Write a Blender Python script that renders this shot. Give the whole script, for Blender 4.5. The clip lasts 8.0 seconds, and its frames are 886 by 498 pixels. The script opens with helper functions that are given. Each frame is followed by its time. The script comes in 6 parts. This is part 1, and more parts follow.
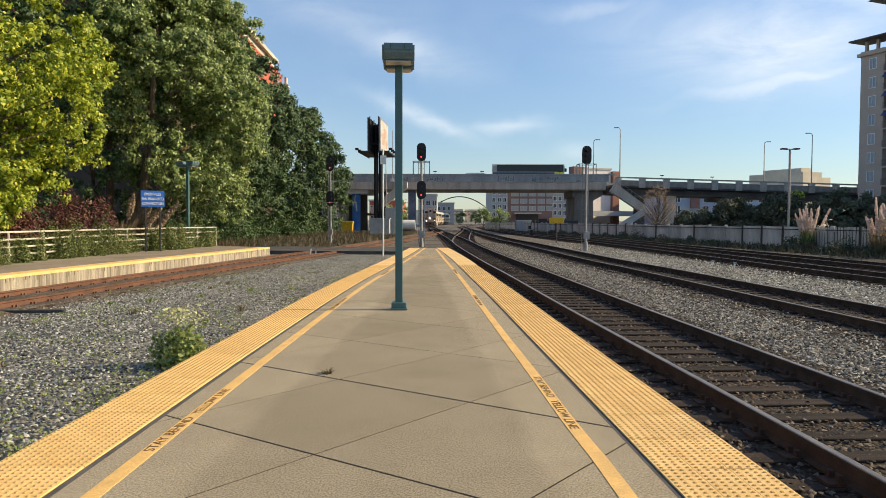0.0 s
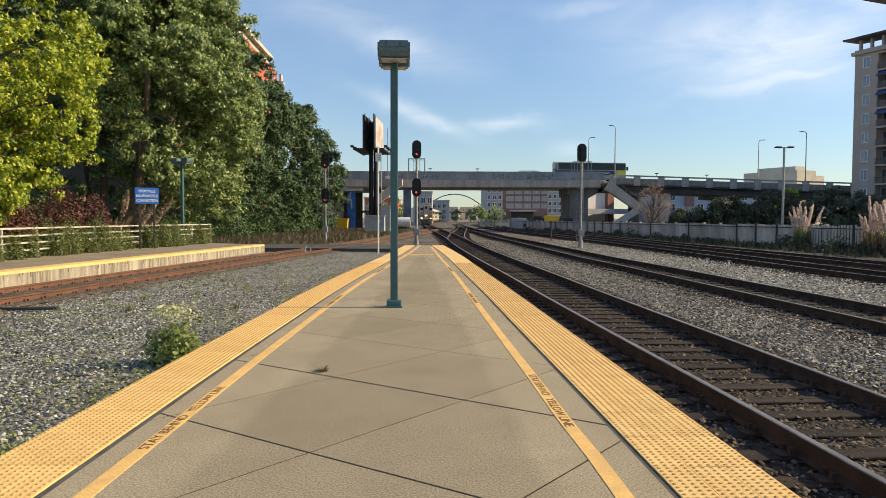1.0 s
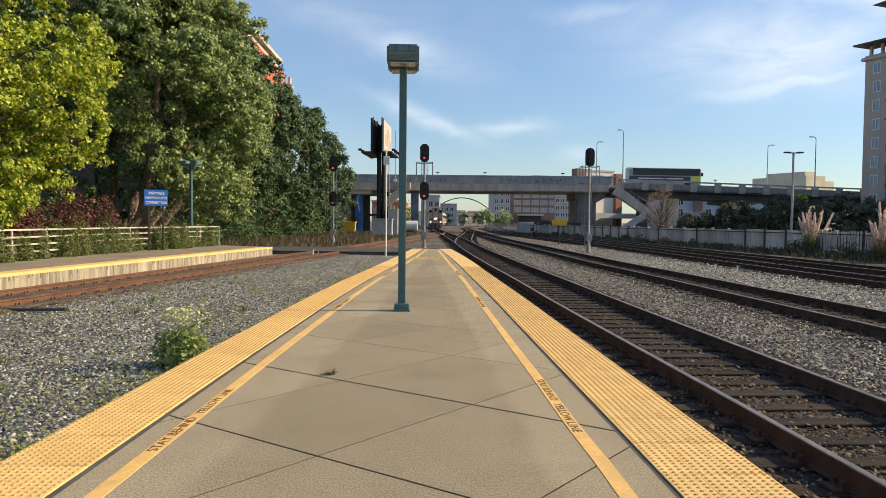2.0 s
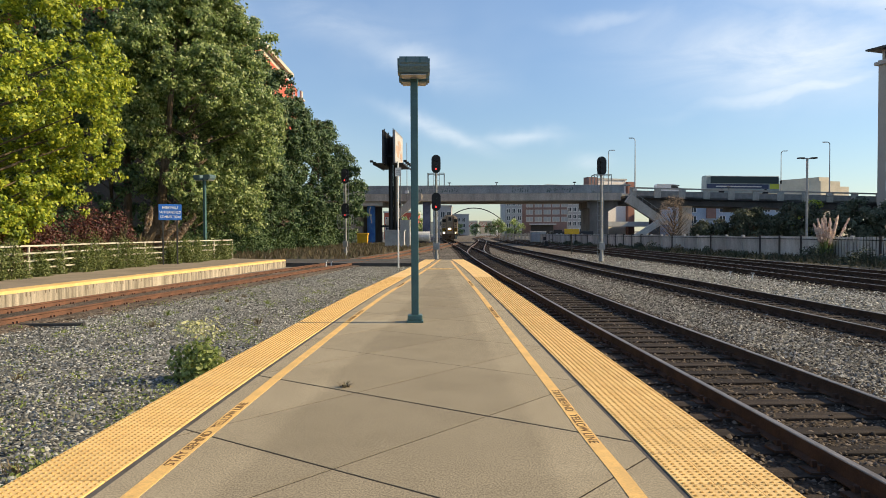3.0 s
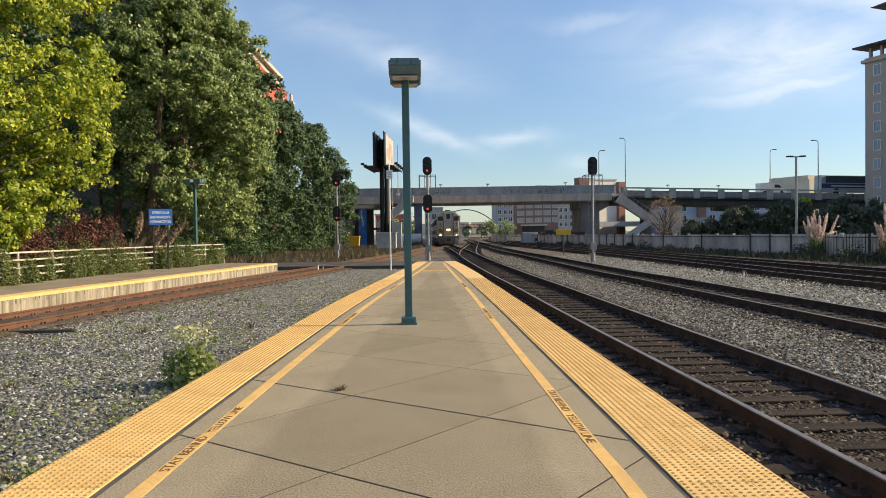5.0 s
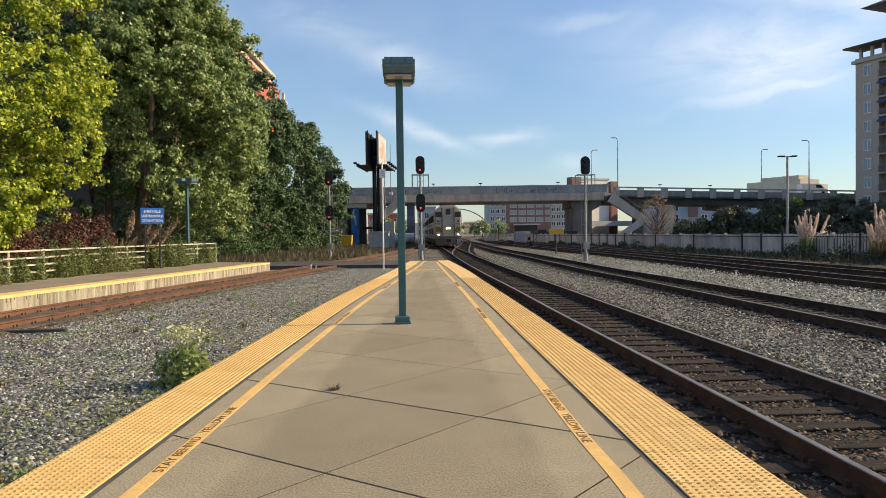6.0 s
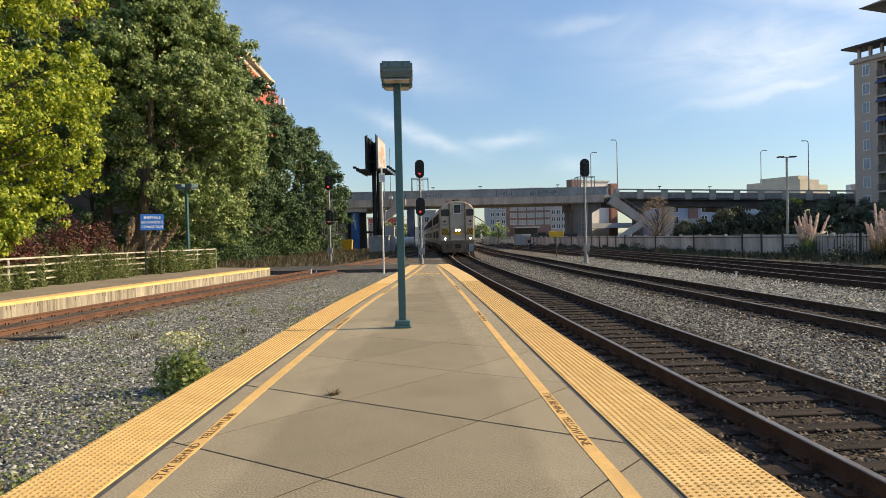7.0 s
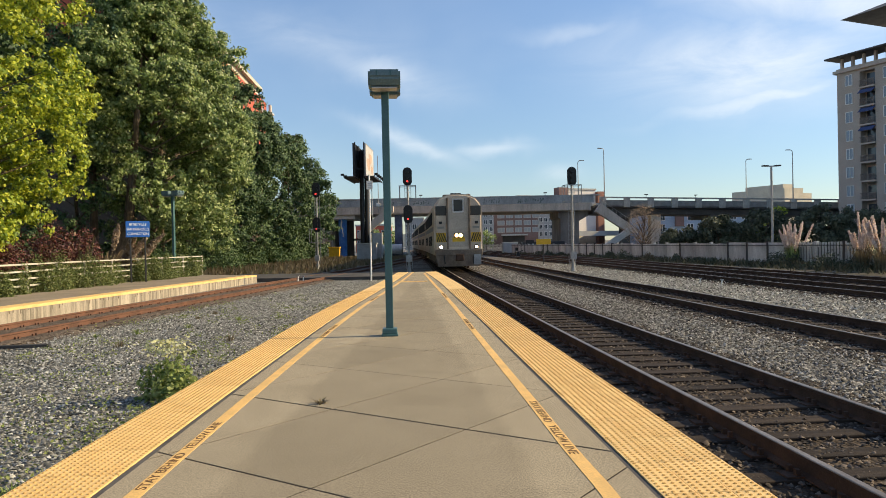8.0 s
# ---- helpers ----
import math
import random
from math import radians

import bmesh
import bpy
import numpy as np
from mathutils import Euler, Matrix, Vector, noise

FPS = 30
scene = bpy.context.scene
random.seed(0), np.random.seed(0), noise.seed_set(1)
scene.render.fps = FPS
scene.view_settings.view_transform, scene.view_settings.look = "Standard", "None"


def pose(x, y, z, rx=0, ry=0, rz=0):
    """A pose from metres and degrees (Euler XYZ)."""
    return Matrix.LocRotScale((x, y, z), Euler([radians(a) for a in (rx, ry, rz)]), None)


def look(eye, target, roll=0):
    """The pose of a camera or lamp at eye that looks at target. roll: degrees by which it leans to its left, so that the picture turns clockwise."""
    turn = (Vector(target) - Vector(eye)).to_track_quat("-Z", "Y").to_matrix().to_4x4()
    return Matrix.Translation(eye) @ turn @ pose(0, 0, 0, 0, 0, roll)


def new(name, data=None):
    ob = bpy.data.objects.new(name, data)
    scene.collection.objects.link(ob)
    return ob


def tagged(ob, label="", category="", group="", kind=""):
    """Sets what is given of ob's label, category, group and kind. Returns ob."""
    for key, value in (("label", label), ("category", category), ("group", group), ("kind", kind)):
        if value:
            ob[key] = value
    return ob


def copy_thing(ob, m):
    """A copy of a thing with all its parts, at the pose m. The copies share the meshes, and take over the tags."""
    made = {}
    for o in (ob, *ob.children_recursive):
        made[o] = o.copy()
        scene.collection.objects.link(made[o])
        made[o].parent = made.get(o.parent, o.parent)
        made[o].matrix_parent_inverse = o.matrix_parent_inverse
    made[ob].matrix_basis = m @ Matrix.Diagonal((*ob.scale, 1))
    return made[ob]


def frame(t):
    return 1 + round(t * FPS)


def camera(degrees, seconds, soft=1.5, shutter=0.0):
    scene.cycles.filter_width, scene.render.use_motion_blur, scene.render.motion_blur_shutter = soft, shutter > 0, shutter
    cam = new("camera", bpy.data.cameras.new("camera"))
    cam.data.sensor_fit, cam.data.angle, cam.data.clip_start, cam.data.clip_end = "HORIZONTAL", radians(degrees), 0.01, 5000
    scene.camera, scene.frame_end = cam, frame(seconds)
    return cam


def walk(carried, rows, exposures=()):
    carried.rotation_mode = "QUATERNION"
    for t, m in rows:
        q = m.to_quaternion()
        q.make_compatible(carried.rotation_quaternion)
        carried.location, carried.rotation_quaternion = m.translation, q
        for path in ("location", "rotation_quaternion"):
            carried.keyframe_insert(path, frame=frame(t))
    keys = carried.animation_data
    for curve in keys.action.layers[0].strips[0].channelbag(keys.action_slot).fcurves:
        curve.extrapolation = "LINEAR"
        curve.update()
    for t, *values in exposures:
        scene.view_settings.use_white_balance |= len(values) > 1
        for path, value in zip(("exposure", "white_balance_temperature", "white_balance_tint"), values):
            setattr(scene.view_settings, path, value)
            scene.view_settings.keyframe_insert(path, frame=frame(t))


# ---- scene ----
cam = camera(63.7, 8.0, soft=0.8)
PATH = [
    (0, (0.056, 0.528, 1.515), (0.045, 2.526, 1.434), 0.1),
    (0.5, (0.055, 0.534, 1.515), (0.053, 2.532, 1.429), 0.2),
    (1, (0.052, 0.532, 1.518), (0.055, 2.53, 1.43), 0.2),
    (2.5, (0.035, 0.53, 1.527), (0.002, 2.528, 1.462), 0.4),
    (3, (0.034, 0.53, 1.53), (-0.018, 2.529, 1.481), -0.2),
    (3.5, (0.041, 0.53, 1.527), (-0.021, 2.528, 1.484), -0.8),
    (4, (0.028, 0.529, 1.528), (-0.03, 2.528, 1.487), -1.0),
    (4.5, (0.022, 0.537, 1.524), (-0.022, 2.537, 1.482), -1.0),
    (6, (-0.012, 0.565, 1.522), (-0.02, 2.564, 1.476), -0.8),
    (6.5, (0.005, 0.574, 1.522), (-0.003, 2.574, 1.481), -1.2),
    (7, (0.007, 0.573, 1.524), (-0.002, 2.572, 1.488), -1.3),
    (7.5, (0.01, 0.569, 1.524), (0.008, 2.569, 1.496), -1.4),
    (8, (0.01, 0.566, 1.533), (0.036, 2.566, 1.517), -1.2),
]
walk(cam, [(t, look(eye, target, roll)) for t, eye, target, roll in PATH])

# ---------------------------------------------------------------- light
SUN_AZ, SUN_EL = 4.0, 29.0          # degrees: turn from +x towards +y, height
world = bpy.data.worlds.new("sky")
scene.world = world
world.use_nodes = True


CIRRUS = [(-0.075, 0.238, -17, 0.10, 0.022, 0.46), (-0.022, 0.226, -30, 0.03, 0.013, 0.36), (-0.15, 0.27, -12, 0.11, 0.035, 0.3),
          (-0.035, 0.142, -19, 0.07, 0.011, 0.55), (0.085, 0.127, 0, 0.05, 0.009, 0.5), (0.178, 0.09, 0, 0.025, 0.011, 0.35),
          (0.42, 0.22, -6, 0.17, 0.055, 0.66), (0.50, 0.285, -14, 0.15, 0.04, 0.75), (0.46, 0.178, 8, 0.13, 0.012, 0.6), (0.20, 0.278, 0, 0.07, 0.012, 0.3),
          (0.75, 0.24, -8, 0.2, 0.05, 0.7), (-0.6, 0.33, -10, 0.25, 0.05, 0.6), (0.3, 0.5, -12, 0.4, 0.08, 0.6), (-1.9, 0.4, 6, 0.6, 0.1, 0.6), (2.4, 0.35, -6, 0.7, 0.09, 0.6)]


def sky_nodes():
    nt = world.node_tree
    nt.nodes.clear()
    N = nt.nodes.new
    out, bg = N("ShaderNodeOutputWorld"), N("ShaderNodeBackground")
    sky = N("ShaderNodeTexSky")
    sky.sky_type, sky.sun_disc = "NISHITA", False
    sky.sun_elevation = radians(SUN_EL)
    sky.sun_rotation = radians(90 - SUN_AZ)
    sky.air_density, sky.dust_density, sky.ozone_density = 1.0, 0.2, 1.6
    co, sep = N("ShaderNodeTexCoord"), N("ShaderNodeSeparateXYZ")
    nt.links.new(co.outputs["Generated"], sep.inputs[0])

    def calc(op, a, b=0.0):
        n = N("ShaderNodeMath")
        n.operation = op
        for i, v in enumerate((a, b)):
            if isinstance(v, (int, float)):
                n.inputs[i].default_value = v
            else:
                nt.links.new(v, n.inputs[i])
        return n.outputs[0]

    def span(v, a, b, c, d):
        n = N("ShaderNodeMapRange")
        for i, q in enumerate((a, b, c, d)):
            n.inputs[i + 1].default_value = q
        nt.links.new(v, n.inputs[0])
        return n.outputs[0]

    def noise(vec, scale, detail, rough, bend):
        n = N("ShaderNodeTexNoise")
        n.inputs["Scale"].default_value, n.inputs["Detail"].default_value = scale, detail
        n.inputs["Roughness"].default_value, n.inputs["Distortion"].default_value = rough, bend
        nt.links.new(vec, n.inputs[0])
        return n.outputs[0]

    # bearing (0 along the railway, positive to the right) and height, in radians
    az = calc("ARCTAN2", sep.outputs[0], sep.outputs[1])
    el = calc("ARCSINE", sep.outputs[2])
    flat = N("ShaderNodeCombineXYZ")
    nt.links.new(az, flat.inputs[0])
    nt.links.new(el, flat.inputs[1])
    wobble = calc("MULTIPLY", calc("SUBTRACT", noise(flat.outputs[0], 9, 4, 0.55, 0.4), 0.5), 0.05)

    # thin cirrus: bearing, height, slope, half length, half width, density
    cover = None
    for a0, e0, turn, long, wide, dens in CIRRUS:
        c, q = math.cos(radians(turn)), math.sin(radians(turn))
        dx, dy = calc("SUBTRACT", az, a0), calc("SUBTRACT", calc("ADD", el, wobble), e0)
        u = calc("ADD", calc("MULTIPLY", dx, c / long), calc("MULTIPLY", dy, q / long))
        v = calc("ADD", calc("MULTIPLY", dx, -q / wide), calc("MULTIPLY", dy, c / wide))
        r2 = calc("ADD", calc("MULTIPLY", u, u), calc("MULTIPLY", v, v))
        puff = calc("MULTIPLY", calc("POWER", 2.718, calc("MULTIPLY", r2, -1.0)), dens)
        cover = puff if cover is None else calc("MAXIMUM", cover, puff)
    mp = N("ShaderNodeMapping")
    mp.inputs["Rotation"].default_value = (0, 0, radians(9))
    mp.inputs["Scale"].default_value = (4.5, 17, 1)
    nt.links.new(flat.outputs[0], mp.inputs[0])
    fibre = span(noise(mp.outputs[0], 1.0, 8, 0.6, 0.7), 0.28, 0.68, 0.25, 1.15)
    veil = span(noise(flat.outputs[0], 2.2, 4, 0.5, 0.6), 0.45, 0.8, 0.03, 0.2)
    mixing = calc("MINIMUM", calc("ADD", calc("MULTIPLY", cover, fibre), veil), 0.85)
    mix = N("ShaderNodeMixRGB")
    mix.inputs[2].default_value = (6.8, 7.2, 7.5, 1)
    nt.links.new(mixing, mix.inputs[0])
    blue = N("ShaderNodeMixRGB")
    blue.blend_type = "MULTIPLY"
    blue.inputs[0].default_value, blue.inputs[2].default_value = 1.0, (0.99, 1.08, 1.19, 1)
    nt.links.new(sky.outputs[0], blue.inputs[1])
    low = N("ShaderNodeVectorMath")
    low.operation = "SCALE"
    nt.links.new(blue.outputs[0], low.inputs[0])
    nt.links.new(span(el, 0.0, 0.32, 0.70, 0.97), low.inputs["Scale"])
    nt.links.new(low.outputs[0], mix.inputs[1])
    nt.links.new(mix.outputs[0], bg.inputs[0])
    bg.inputs[1].default_value = 0.119
    nt.links.new(bg.outputs[0], out.inputs[0])


sky_nodes()
sun = new("sun", bpy.data.lights.new("sun", "SUN"))
sun.data.energy, sun.data.angle, sun.data.color = 5.4, radians(0.6), (1.0, 0.79, 0.48)
sun_way = Vector((math.cos(radians(SUN_AZ)) * math.cos(radians(SUN_EL)),
                  math.sin(radians(SUN_AZ)) * math.cos(radians(SUN_EL)), math.sin(radians(SUN_EL))))
sun.matrix_world = Matrix.Translation((0, 0, 60)) @ sun_way.to_track_quat("Z", "Y").to_matrix().to_4x4()
scene.view_settings.exposure = 0.3


# ---------------------------------------------------------------- materials
def mat(name, col, col2=None, rough=0.8, scale=1.0, grain=40.0, bump=0.15, metal=0.0, vary=0.0, spread=0.5, streak=None):
    """Two colours in large patches, fine grain with relief; vary: difference from piece to piece; streak: stretch of the patches."""
    m = bpy.data.materials.new(name)
    m.use_nodes = True
    nt = m.node_tree
    N, L = nt.nodes.new, nt.links.new
    bsdf = nt.nodes["Principled BSDF"]
    bsdf.inputs["Roughness"].default_value, bsdf.inputs["Metallic"].default_value = rough, metal
    co, mp = N("ShaderNodeTexCoord"), N("ShaderNodeMapping")
    L(co.outputs["Object"], mp.inputs[0])
    if streak:
        mp.inputs["Scale"].default_value = streak
    big, fine = N("ShaderNodeTexNoise"), N("ShaderNodeTexNoise")
    big.inputs["Scale"].default_value, big.inputs["Detail"].default_value = scale, 5
    big.inputs["Roughness"].default_value = 0.65
    fine.inputs["Scale"].default_value, fine.inputs["Detail"].default_value = grain, 3
    L(mp.outputs[0], big.inputs[0])
    L(co.outputs["Object"], fine.inputs[0])
    ramp = N("ShaderNodeValToRGB")
    c2 = col2 or tuple(c * 0.72 for c in col)
    ramp.color_ramp.elements[0].position, ramp.color_ramp.elements[0].color = 0.5 - spread / 4, (*c2, 1)
    ramp.color_ramp.elements[1].position, ramp.color_ramp.elements[1].color = 0.5 + spread / 4, (*col, 1)
    L(big.outputs[0], ramp.inputs[0])
    hsv = N("ShaderNodeHueSaturation")
    L(ramp.outputs[0], hsv.inputs["Color"])
    mr = N("ShaderNodeMapRange")
    mr.inputs[1].default_value, mr.inputs[2].default_value = 0.25, 0.75
    mr.inputs[3].default_value, mr.inputs[4].default_value = 0.8, 1.2
    L(fine.outputs[0], mr.inputs[0])
    if vary:
        info, vr, mu = N("ShaderNodeObjectInfo"), N("ShaderNodeMapRange"), N("ShaderNodeMath")
        vr.inputs[3].default_value, vr.inputs[4].default_value = 1 - vary, 1 + vary
        L(info.outputs["Random"], vr.inputs[0])
        mu.operation = "MULTIPLY"
        L(mr.outputs[0], mu.inputs[0])
        L(vr.outputs[0], mu.inputs[1])
        L(mu.outputs[0], hsv.inputs["Value"])
    else:
        L(mr.outputs[0], hsv.inputs["Value"])
    L(hsv.outputs[0], bsdf.inputs["Base Color"])
    bsdf.inputs["Specular IOR Level"].default_value = 0.2 if rough > 0.8 else 0.45
    if bump:
        b = N("ShaderNodeBump")
        b.inputs["Strength"].default_value, b.inputs["Distance"].default_value = bump, 0.01
        L(fine.outputs[0], b.inputs["Height"])
        L(b.outputs[0], bsdf.inputs["Normal"])
    return m


def plain(name, col, rough=0.4, metal=0.0):
    m = bpy.data.materials.new(name)
    m.use_nodes = True
    b = m.node_tree.nodes["Principled BSDF"]
    b.inputs["Base Color"].default_value = (*col, 1)
    b.inputs["Roughness"].default_value, b.inputs["Metallic"].default_value = rough, metal
    return m


def glow(name, col, strength):
    m = plain(name, col)
    b = m.node_tree.nodes["Principled BSDF"]
    b.inputs["Emission Color"].default_value = (*col, 1)
    b.inputs["Emission Strength"].default_value = strength
    return m


def island(name, cols, rough=0.85, translucent=0.0, bump=0.0):
    """Colour by random per island, for leaves and stones."""
    m = bpy.data.materials.new(name)
    m.use_nodes = True
    nt = m.node_tree
    N, L = nt.nodes.new, nt.links.new
    bsdf = nt.nodes["Principled BSDF"]
    bsdf.inputs["Roughness"].default_value = rough
    geo, ramp = N("ShaderNodeNewGeometry"), N("ShaderNodeValToRGB")
    L(geo.outputs["Random Per Island"], ramp.inputs[0])
    while len(ramp.color_ramp.elements) < len(cols):
        ramp.color_ramp.elements.new(0.5)
    for i, c in enumerate(cols):
        ramp.color_ramp.elements[i].position = i / (len(cols) - 1)
        ramp.color_ramp.elements[i].color = (*c, 1)
    L(ramp.outputs[0], bsdf.inputs["Base Color"])
    if translucent:
        tr, mx = N("ShaderNodeBsdfTranslucent"), N("ShaderNodeMixShader")
        L(ramp.outputs[0], tr.inputs[0])
        mx.inputs[0].default_value = translucent
        L(bsdf.outputs[0], mx.inputs[1])
        L(tr.outputs[0], mx.inputs[2])
        L(mx.outputs[0], nt.nodes["Material Output"].inputs[0])
    return m


def gravel(name, a, b, cell=20.0):
    m = bpy.data.materials.new(name)
    m.use_nodes = True
    nt = m.node_tree
    N, L = nt.nodes.new, nt.links.new
    bsdf = nt.nodes["Principled BSDF"]
    bsdf.inputs["Roughness"].default_value = 0.9
    bsdf.inputs["Specular IOR Level"].default_value = 0.15
    co, v, big = N("ShaderNodeTexCoord"), N("ShaderNodeTexVoronoi"), N("ShaderNodeTexNoise")
    v.inputs["Scale"].default_value = cell
    L(co.outputs["Object"], v.inputs[0])
    L(co.outputs["Object"], big.inputs[0])
    big.inputs["Scale"].default_value, big.inputs["Detail"].default_value = 0.35, 6
    sep = N("ShaderNodeSeparateColor")
    L(v.outputs["Color"], sep.inputs[0])
    mx = N("ShaderNodeMixRGB")
    mx.inputs[1].default_value, mx.inputs[2].default_value = (*a, 1), (*b, 1)
    L(sep.outputs[0], mx.inputs[0])
    hsv, mr = N("ShaderNodeHueSaturation"), N("ShaderNodeMapRange")
    mr.inputs[1].default_value, mr.inputs[2].default_value = 0.3, 0.7
    mr.inputs[3].default_value, mr.inputs[4].default_value = 0.7, 1.3
    L(big.outputs[0], mr.inputs[0])
    L(mr.outputs[0], hsv.inputs["Value"])
    L(mx.outputs[0], hsv.inputs["Color"])
    L(hsv.outputs[0], bsdf.inputs["Base Color"])
    bp = N("ShaderNodeBump")
    bp.inputs["Strength"].default_value, bp.inputs["Distance"].default_value = 0.9, 0.03
    bp.invert = True
    L(v.outputs["Distance"], bp.inputs["Height"])
    L(bp.outputs[0], bsdf.inputs["Normal"])
    return m


def concrete(name):
    """Broom-finished concrete: patches, speckled aggregate and dark stains."""
    m = mat(name, (0.322, 0.275, 0.193), (0.262, 0.222, 0.153), 0.9, 0.55, 260, 0.03, vary=0.07, spread=0.9)
    nt = m.node_tree
    N, L = nt.nodes.new, nt.links.new
    bsdf = nt.nodes["Principled BSDF"]
    src = bsdf.inputs["Base Color"].links[0].from_socket
    co, sp, st = N("ShaderNodeTexCoord"), N("ShaderNodeTexNoise"), N("ShaderNodeTexNoise")
    sp.inputs["Scale"].default_value, sp.inputs["Detail"].default_value, sp.inputs["Roughness"].default_value = 75, 6, 0.8
    st.inputs["Scale"].default_value, st.inputs["Detail"].default_value = 2.6, 6
    for t in (sp, st):
        L(co.outputs["Object"], t.inputs[0])
    r1, r2 = N("ShaderNodeMapRange"), N("ShaderNodeMapRange")
    for r, v in ((r1, (0.43, 0.57, 0.62, 1.37)), (r2, (0.3, 0.55, 0.92, 1.0))):
        for i in range(4):
            r.inputs[i + 1].default_value = v[i]
    L(sp.outputs[0], r1.inputs[0])
    L(st.outputs[0], r2.inputs[0])
    mu, hs = N("ShaderNodeMath"), N("ShaderNodeHueSaturation")
    mu.operation = "MULTIPLY"
    L(r1.outputs[0], mu.inputs[0])
    L(r2.outputs[0], mu.inputs[1])
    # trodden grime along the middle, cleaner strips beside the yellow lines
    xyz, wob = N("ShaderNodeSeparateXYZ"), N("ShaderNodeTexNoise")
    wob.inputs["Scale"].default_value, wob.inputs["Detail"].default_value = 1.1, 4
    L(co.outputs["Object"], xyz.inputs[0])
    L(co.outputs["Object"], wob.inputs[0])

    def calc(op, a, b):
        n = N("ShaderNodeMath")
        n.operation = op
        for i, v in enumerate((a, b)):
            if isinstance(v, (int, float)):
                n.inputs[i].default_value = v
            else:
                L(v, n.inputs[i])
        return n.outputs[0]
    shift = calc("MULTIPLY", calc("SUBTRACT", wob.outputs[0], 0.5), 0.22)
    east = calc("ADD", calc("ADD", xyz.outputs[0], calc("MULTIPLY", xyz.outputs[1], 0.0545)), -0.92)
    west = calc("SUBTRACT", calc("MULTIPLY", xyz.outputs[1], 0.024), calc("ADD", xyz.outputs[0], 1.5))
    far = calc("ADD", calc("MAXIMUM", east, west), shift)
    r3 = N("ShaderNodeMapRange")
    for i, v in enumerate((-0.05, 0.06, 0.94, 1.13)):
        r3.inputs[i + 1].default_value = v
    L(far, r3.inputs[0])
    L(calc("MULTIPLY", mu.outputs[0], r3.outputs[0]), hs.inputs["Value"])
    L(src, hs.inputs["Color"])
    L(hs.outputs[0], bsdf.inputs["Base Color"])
    return m


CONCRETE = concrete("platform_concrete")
JOINT = mat("joint_filler", (0.042, 0.034, 0.026), rough=0.95, grain=60)
TACTILE = mat("tactile_yellow", (0.86, 0.6, 0.25), (0.73, 0.475, 0.175), 0.7, 1.6, 70, 0.1, vary=0.06)
STRIPE = mat("stripe_yellow", (0.80, 0.50, 0.165), (0.66, 0.42, 0.15), 0.75, 3.0, 80, 0.08, spread=0.4)
LETTER = mat("letter_brown", (0.16, 0.085, 0.035), rough=0.8, grain=80)
WHITEWASH = mat("whitewashed_concrete", (0.47, 0.41, 0.32), (0.15, 0.13, 0.1), 0.9, 1.9, 30, 0.3, streak=(3, 3, 0.22), spread=0.6)
BALLAST = gravel("ballast", (0.075, 0.073, 0.064), (0.33, 0.322, 0.288))
TRACKBED = gravel("oily_ballast", (0.025, 0.019, 0.014), (0.085, 0.064, 0.046))
STONE = island("ballast_stone", [(0.03, 0.031, 0.028), (0.12, 0.122, 0.11), (0.26, 0.262, 0.238), (0.56, 0.56, 0.52)], 0.85)
BROWNSTONE = island("brown_ballast_stone", [(0.0204, 0.0187, 0.0161), (0.0595, 0.0561, 0.0493), (0.145, 0.138, 0.123), (0.468, 0.455, 0.416)], 0.85)
DARKSTONE = island("oily_stone", [(0.02, 0.015, 0.011), (0.042, 0.032, 0.023), (0.075, 0.057, 0.041), (0.21, 0.165, 0.125)], 0.85)
TIE = mat("creosoted_tie", (0.042, 0.031, 0.023), (0.02, 0.015, 0.012), 0.85, 3, 50, 0.5, vary=0.35, streak=(0.3, 3, 3))
RUST = mat("rail_rust", (0.085, 0.05, 0.034), (0.05, 0.031, 0.022), 0.85, 3, 60, 0.3)
REDRUST = mat("red_rail_rust", (0.185, 0.094, 0.06), (0.1, 0.056, 0.04), 0.85, 2.2, 60, 0.3, spread=0.7)
RAILHEAD = mat("polished_rail", (0.3, 0.255, 0.21), (0.19, 0.16, 0.13), 0.45, 2, 60, 0.03, metal=0.6)
YARD = gravel("brown_yard_stone", (0.06, 0.052, 0.043), (0.22, 0.195, 0.165))
SOIL = mat("dry_soil", (0.15, 0.125, 0.09), (0.085, 0.073, 0.052), 0.95, 0.5, 12, 0.5)
ASPHALT = mat("asphalt", (0.10, 0.095, 0.09), (0.06, 0.058, 0.055), 0.9, 0.7, 60, 0.3)
GREENPAINT = mat("dark_green_paint", (0.055, 0.13, 0.13), (0.042, 0.1, 0.102), 0.4, 2, 60, 0.04)
BRIDGECON = mat("stained_bridge_concrete", (0.62, 0.55, 0.46), (0.38, 0.325, 0.265), 0.9, 0.5, 8, 0.2, streak=(1.5, 1, 0.25), spread=0.7)
BRIDGEPANEL = mat("blue_grey_parapet", (0.39, 0.41, 0.41), (0.27, 0.29, 0.29), 0.85, 0.4, 6, 0.1, streak=(1, 1, 0.4))
PALECON = mat("pale_parapet_concrete", (0.55, 0.53, 0.48), (0.43, 0.41, 0.37), 0.9, 0.5, 8, 0.1)
DARKSTEEL = mat("dark_steel", (0.045, 0.043, 0.042), rough=0.6, grain=20)
BLACK = mat("black_paint", (0.012, 0.012, 0.013), rough=0.5, grain=20, bump=0.03)
GALV = mat("galvanised_steel", (0.36, 0.36, 0.35), (0.26, 0.26, 0.26), 0.5, 3, 30, 0.05, metal=0.5)
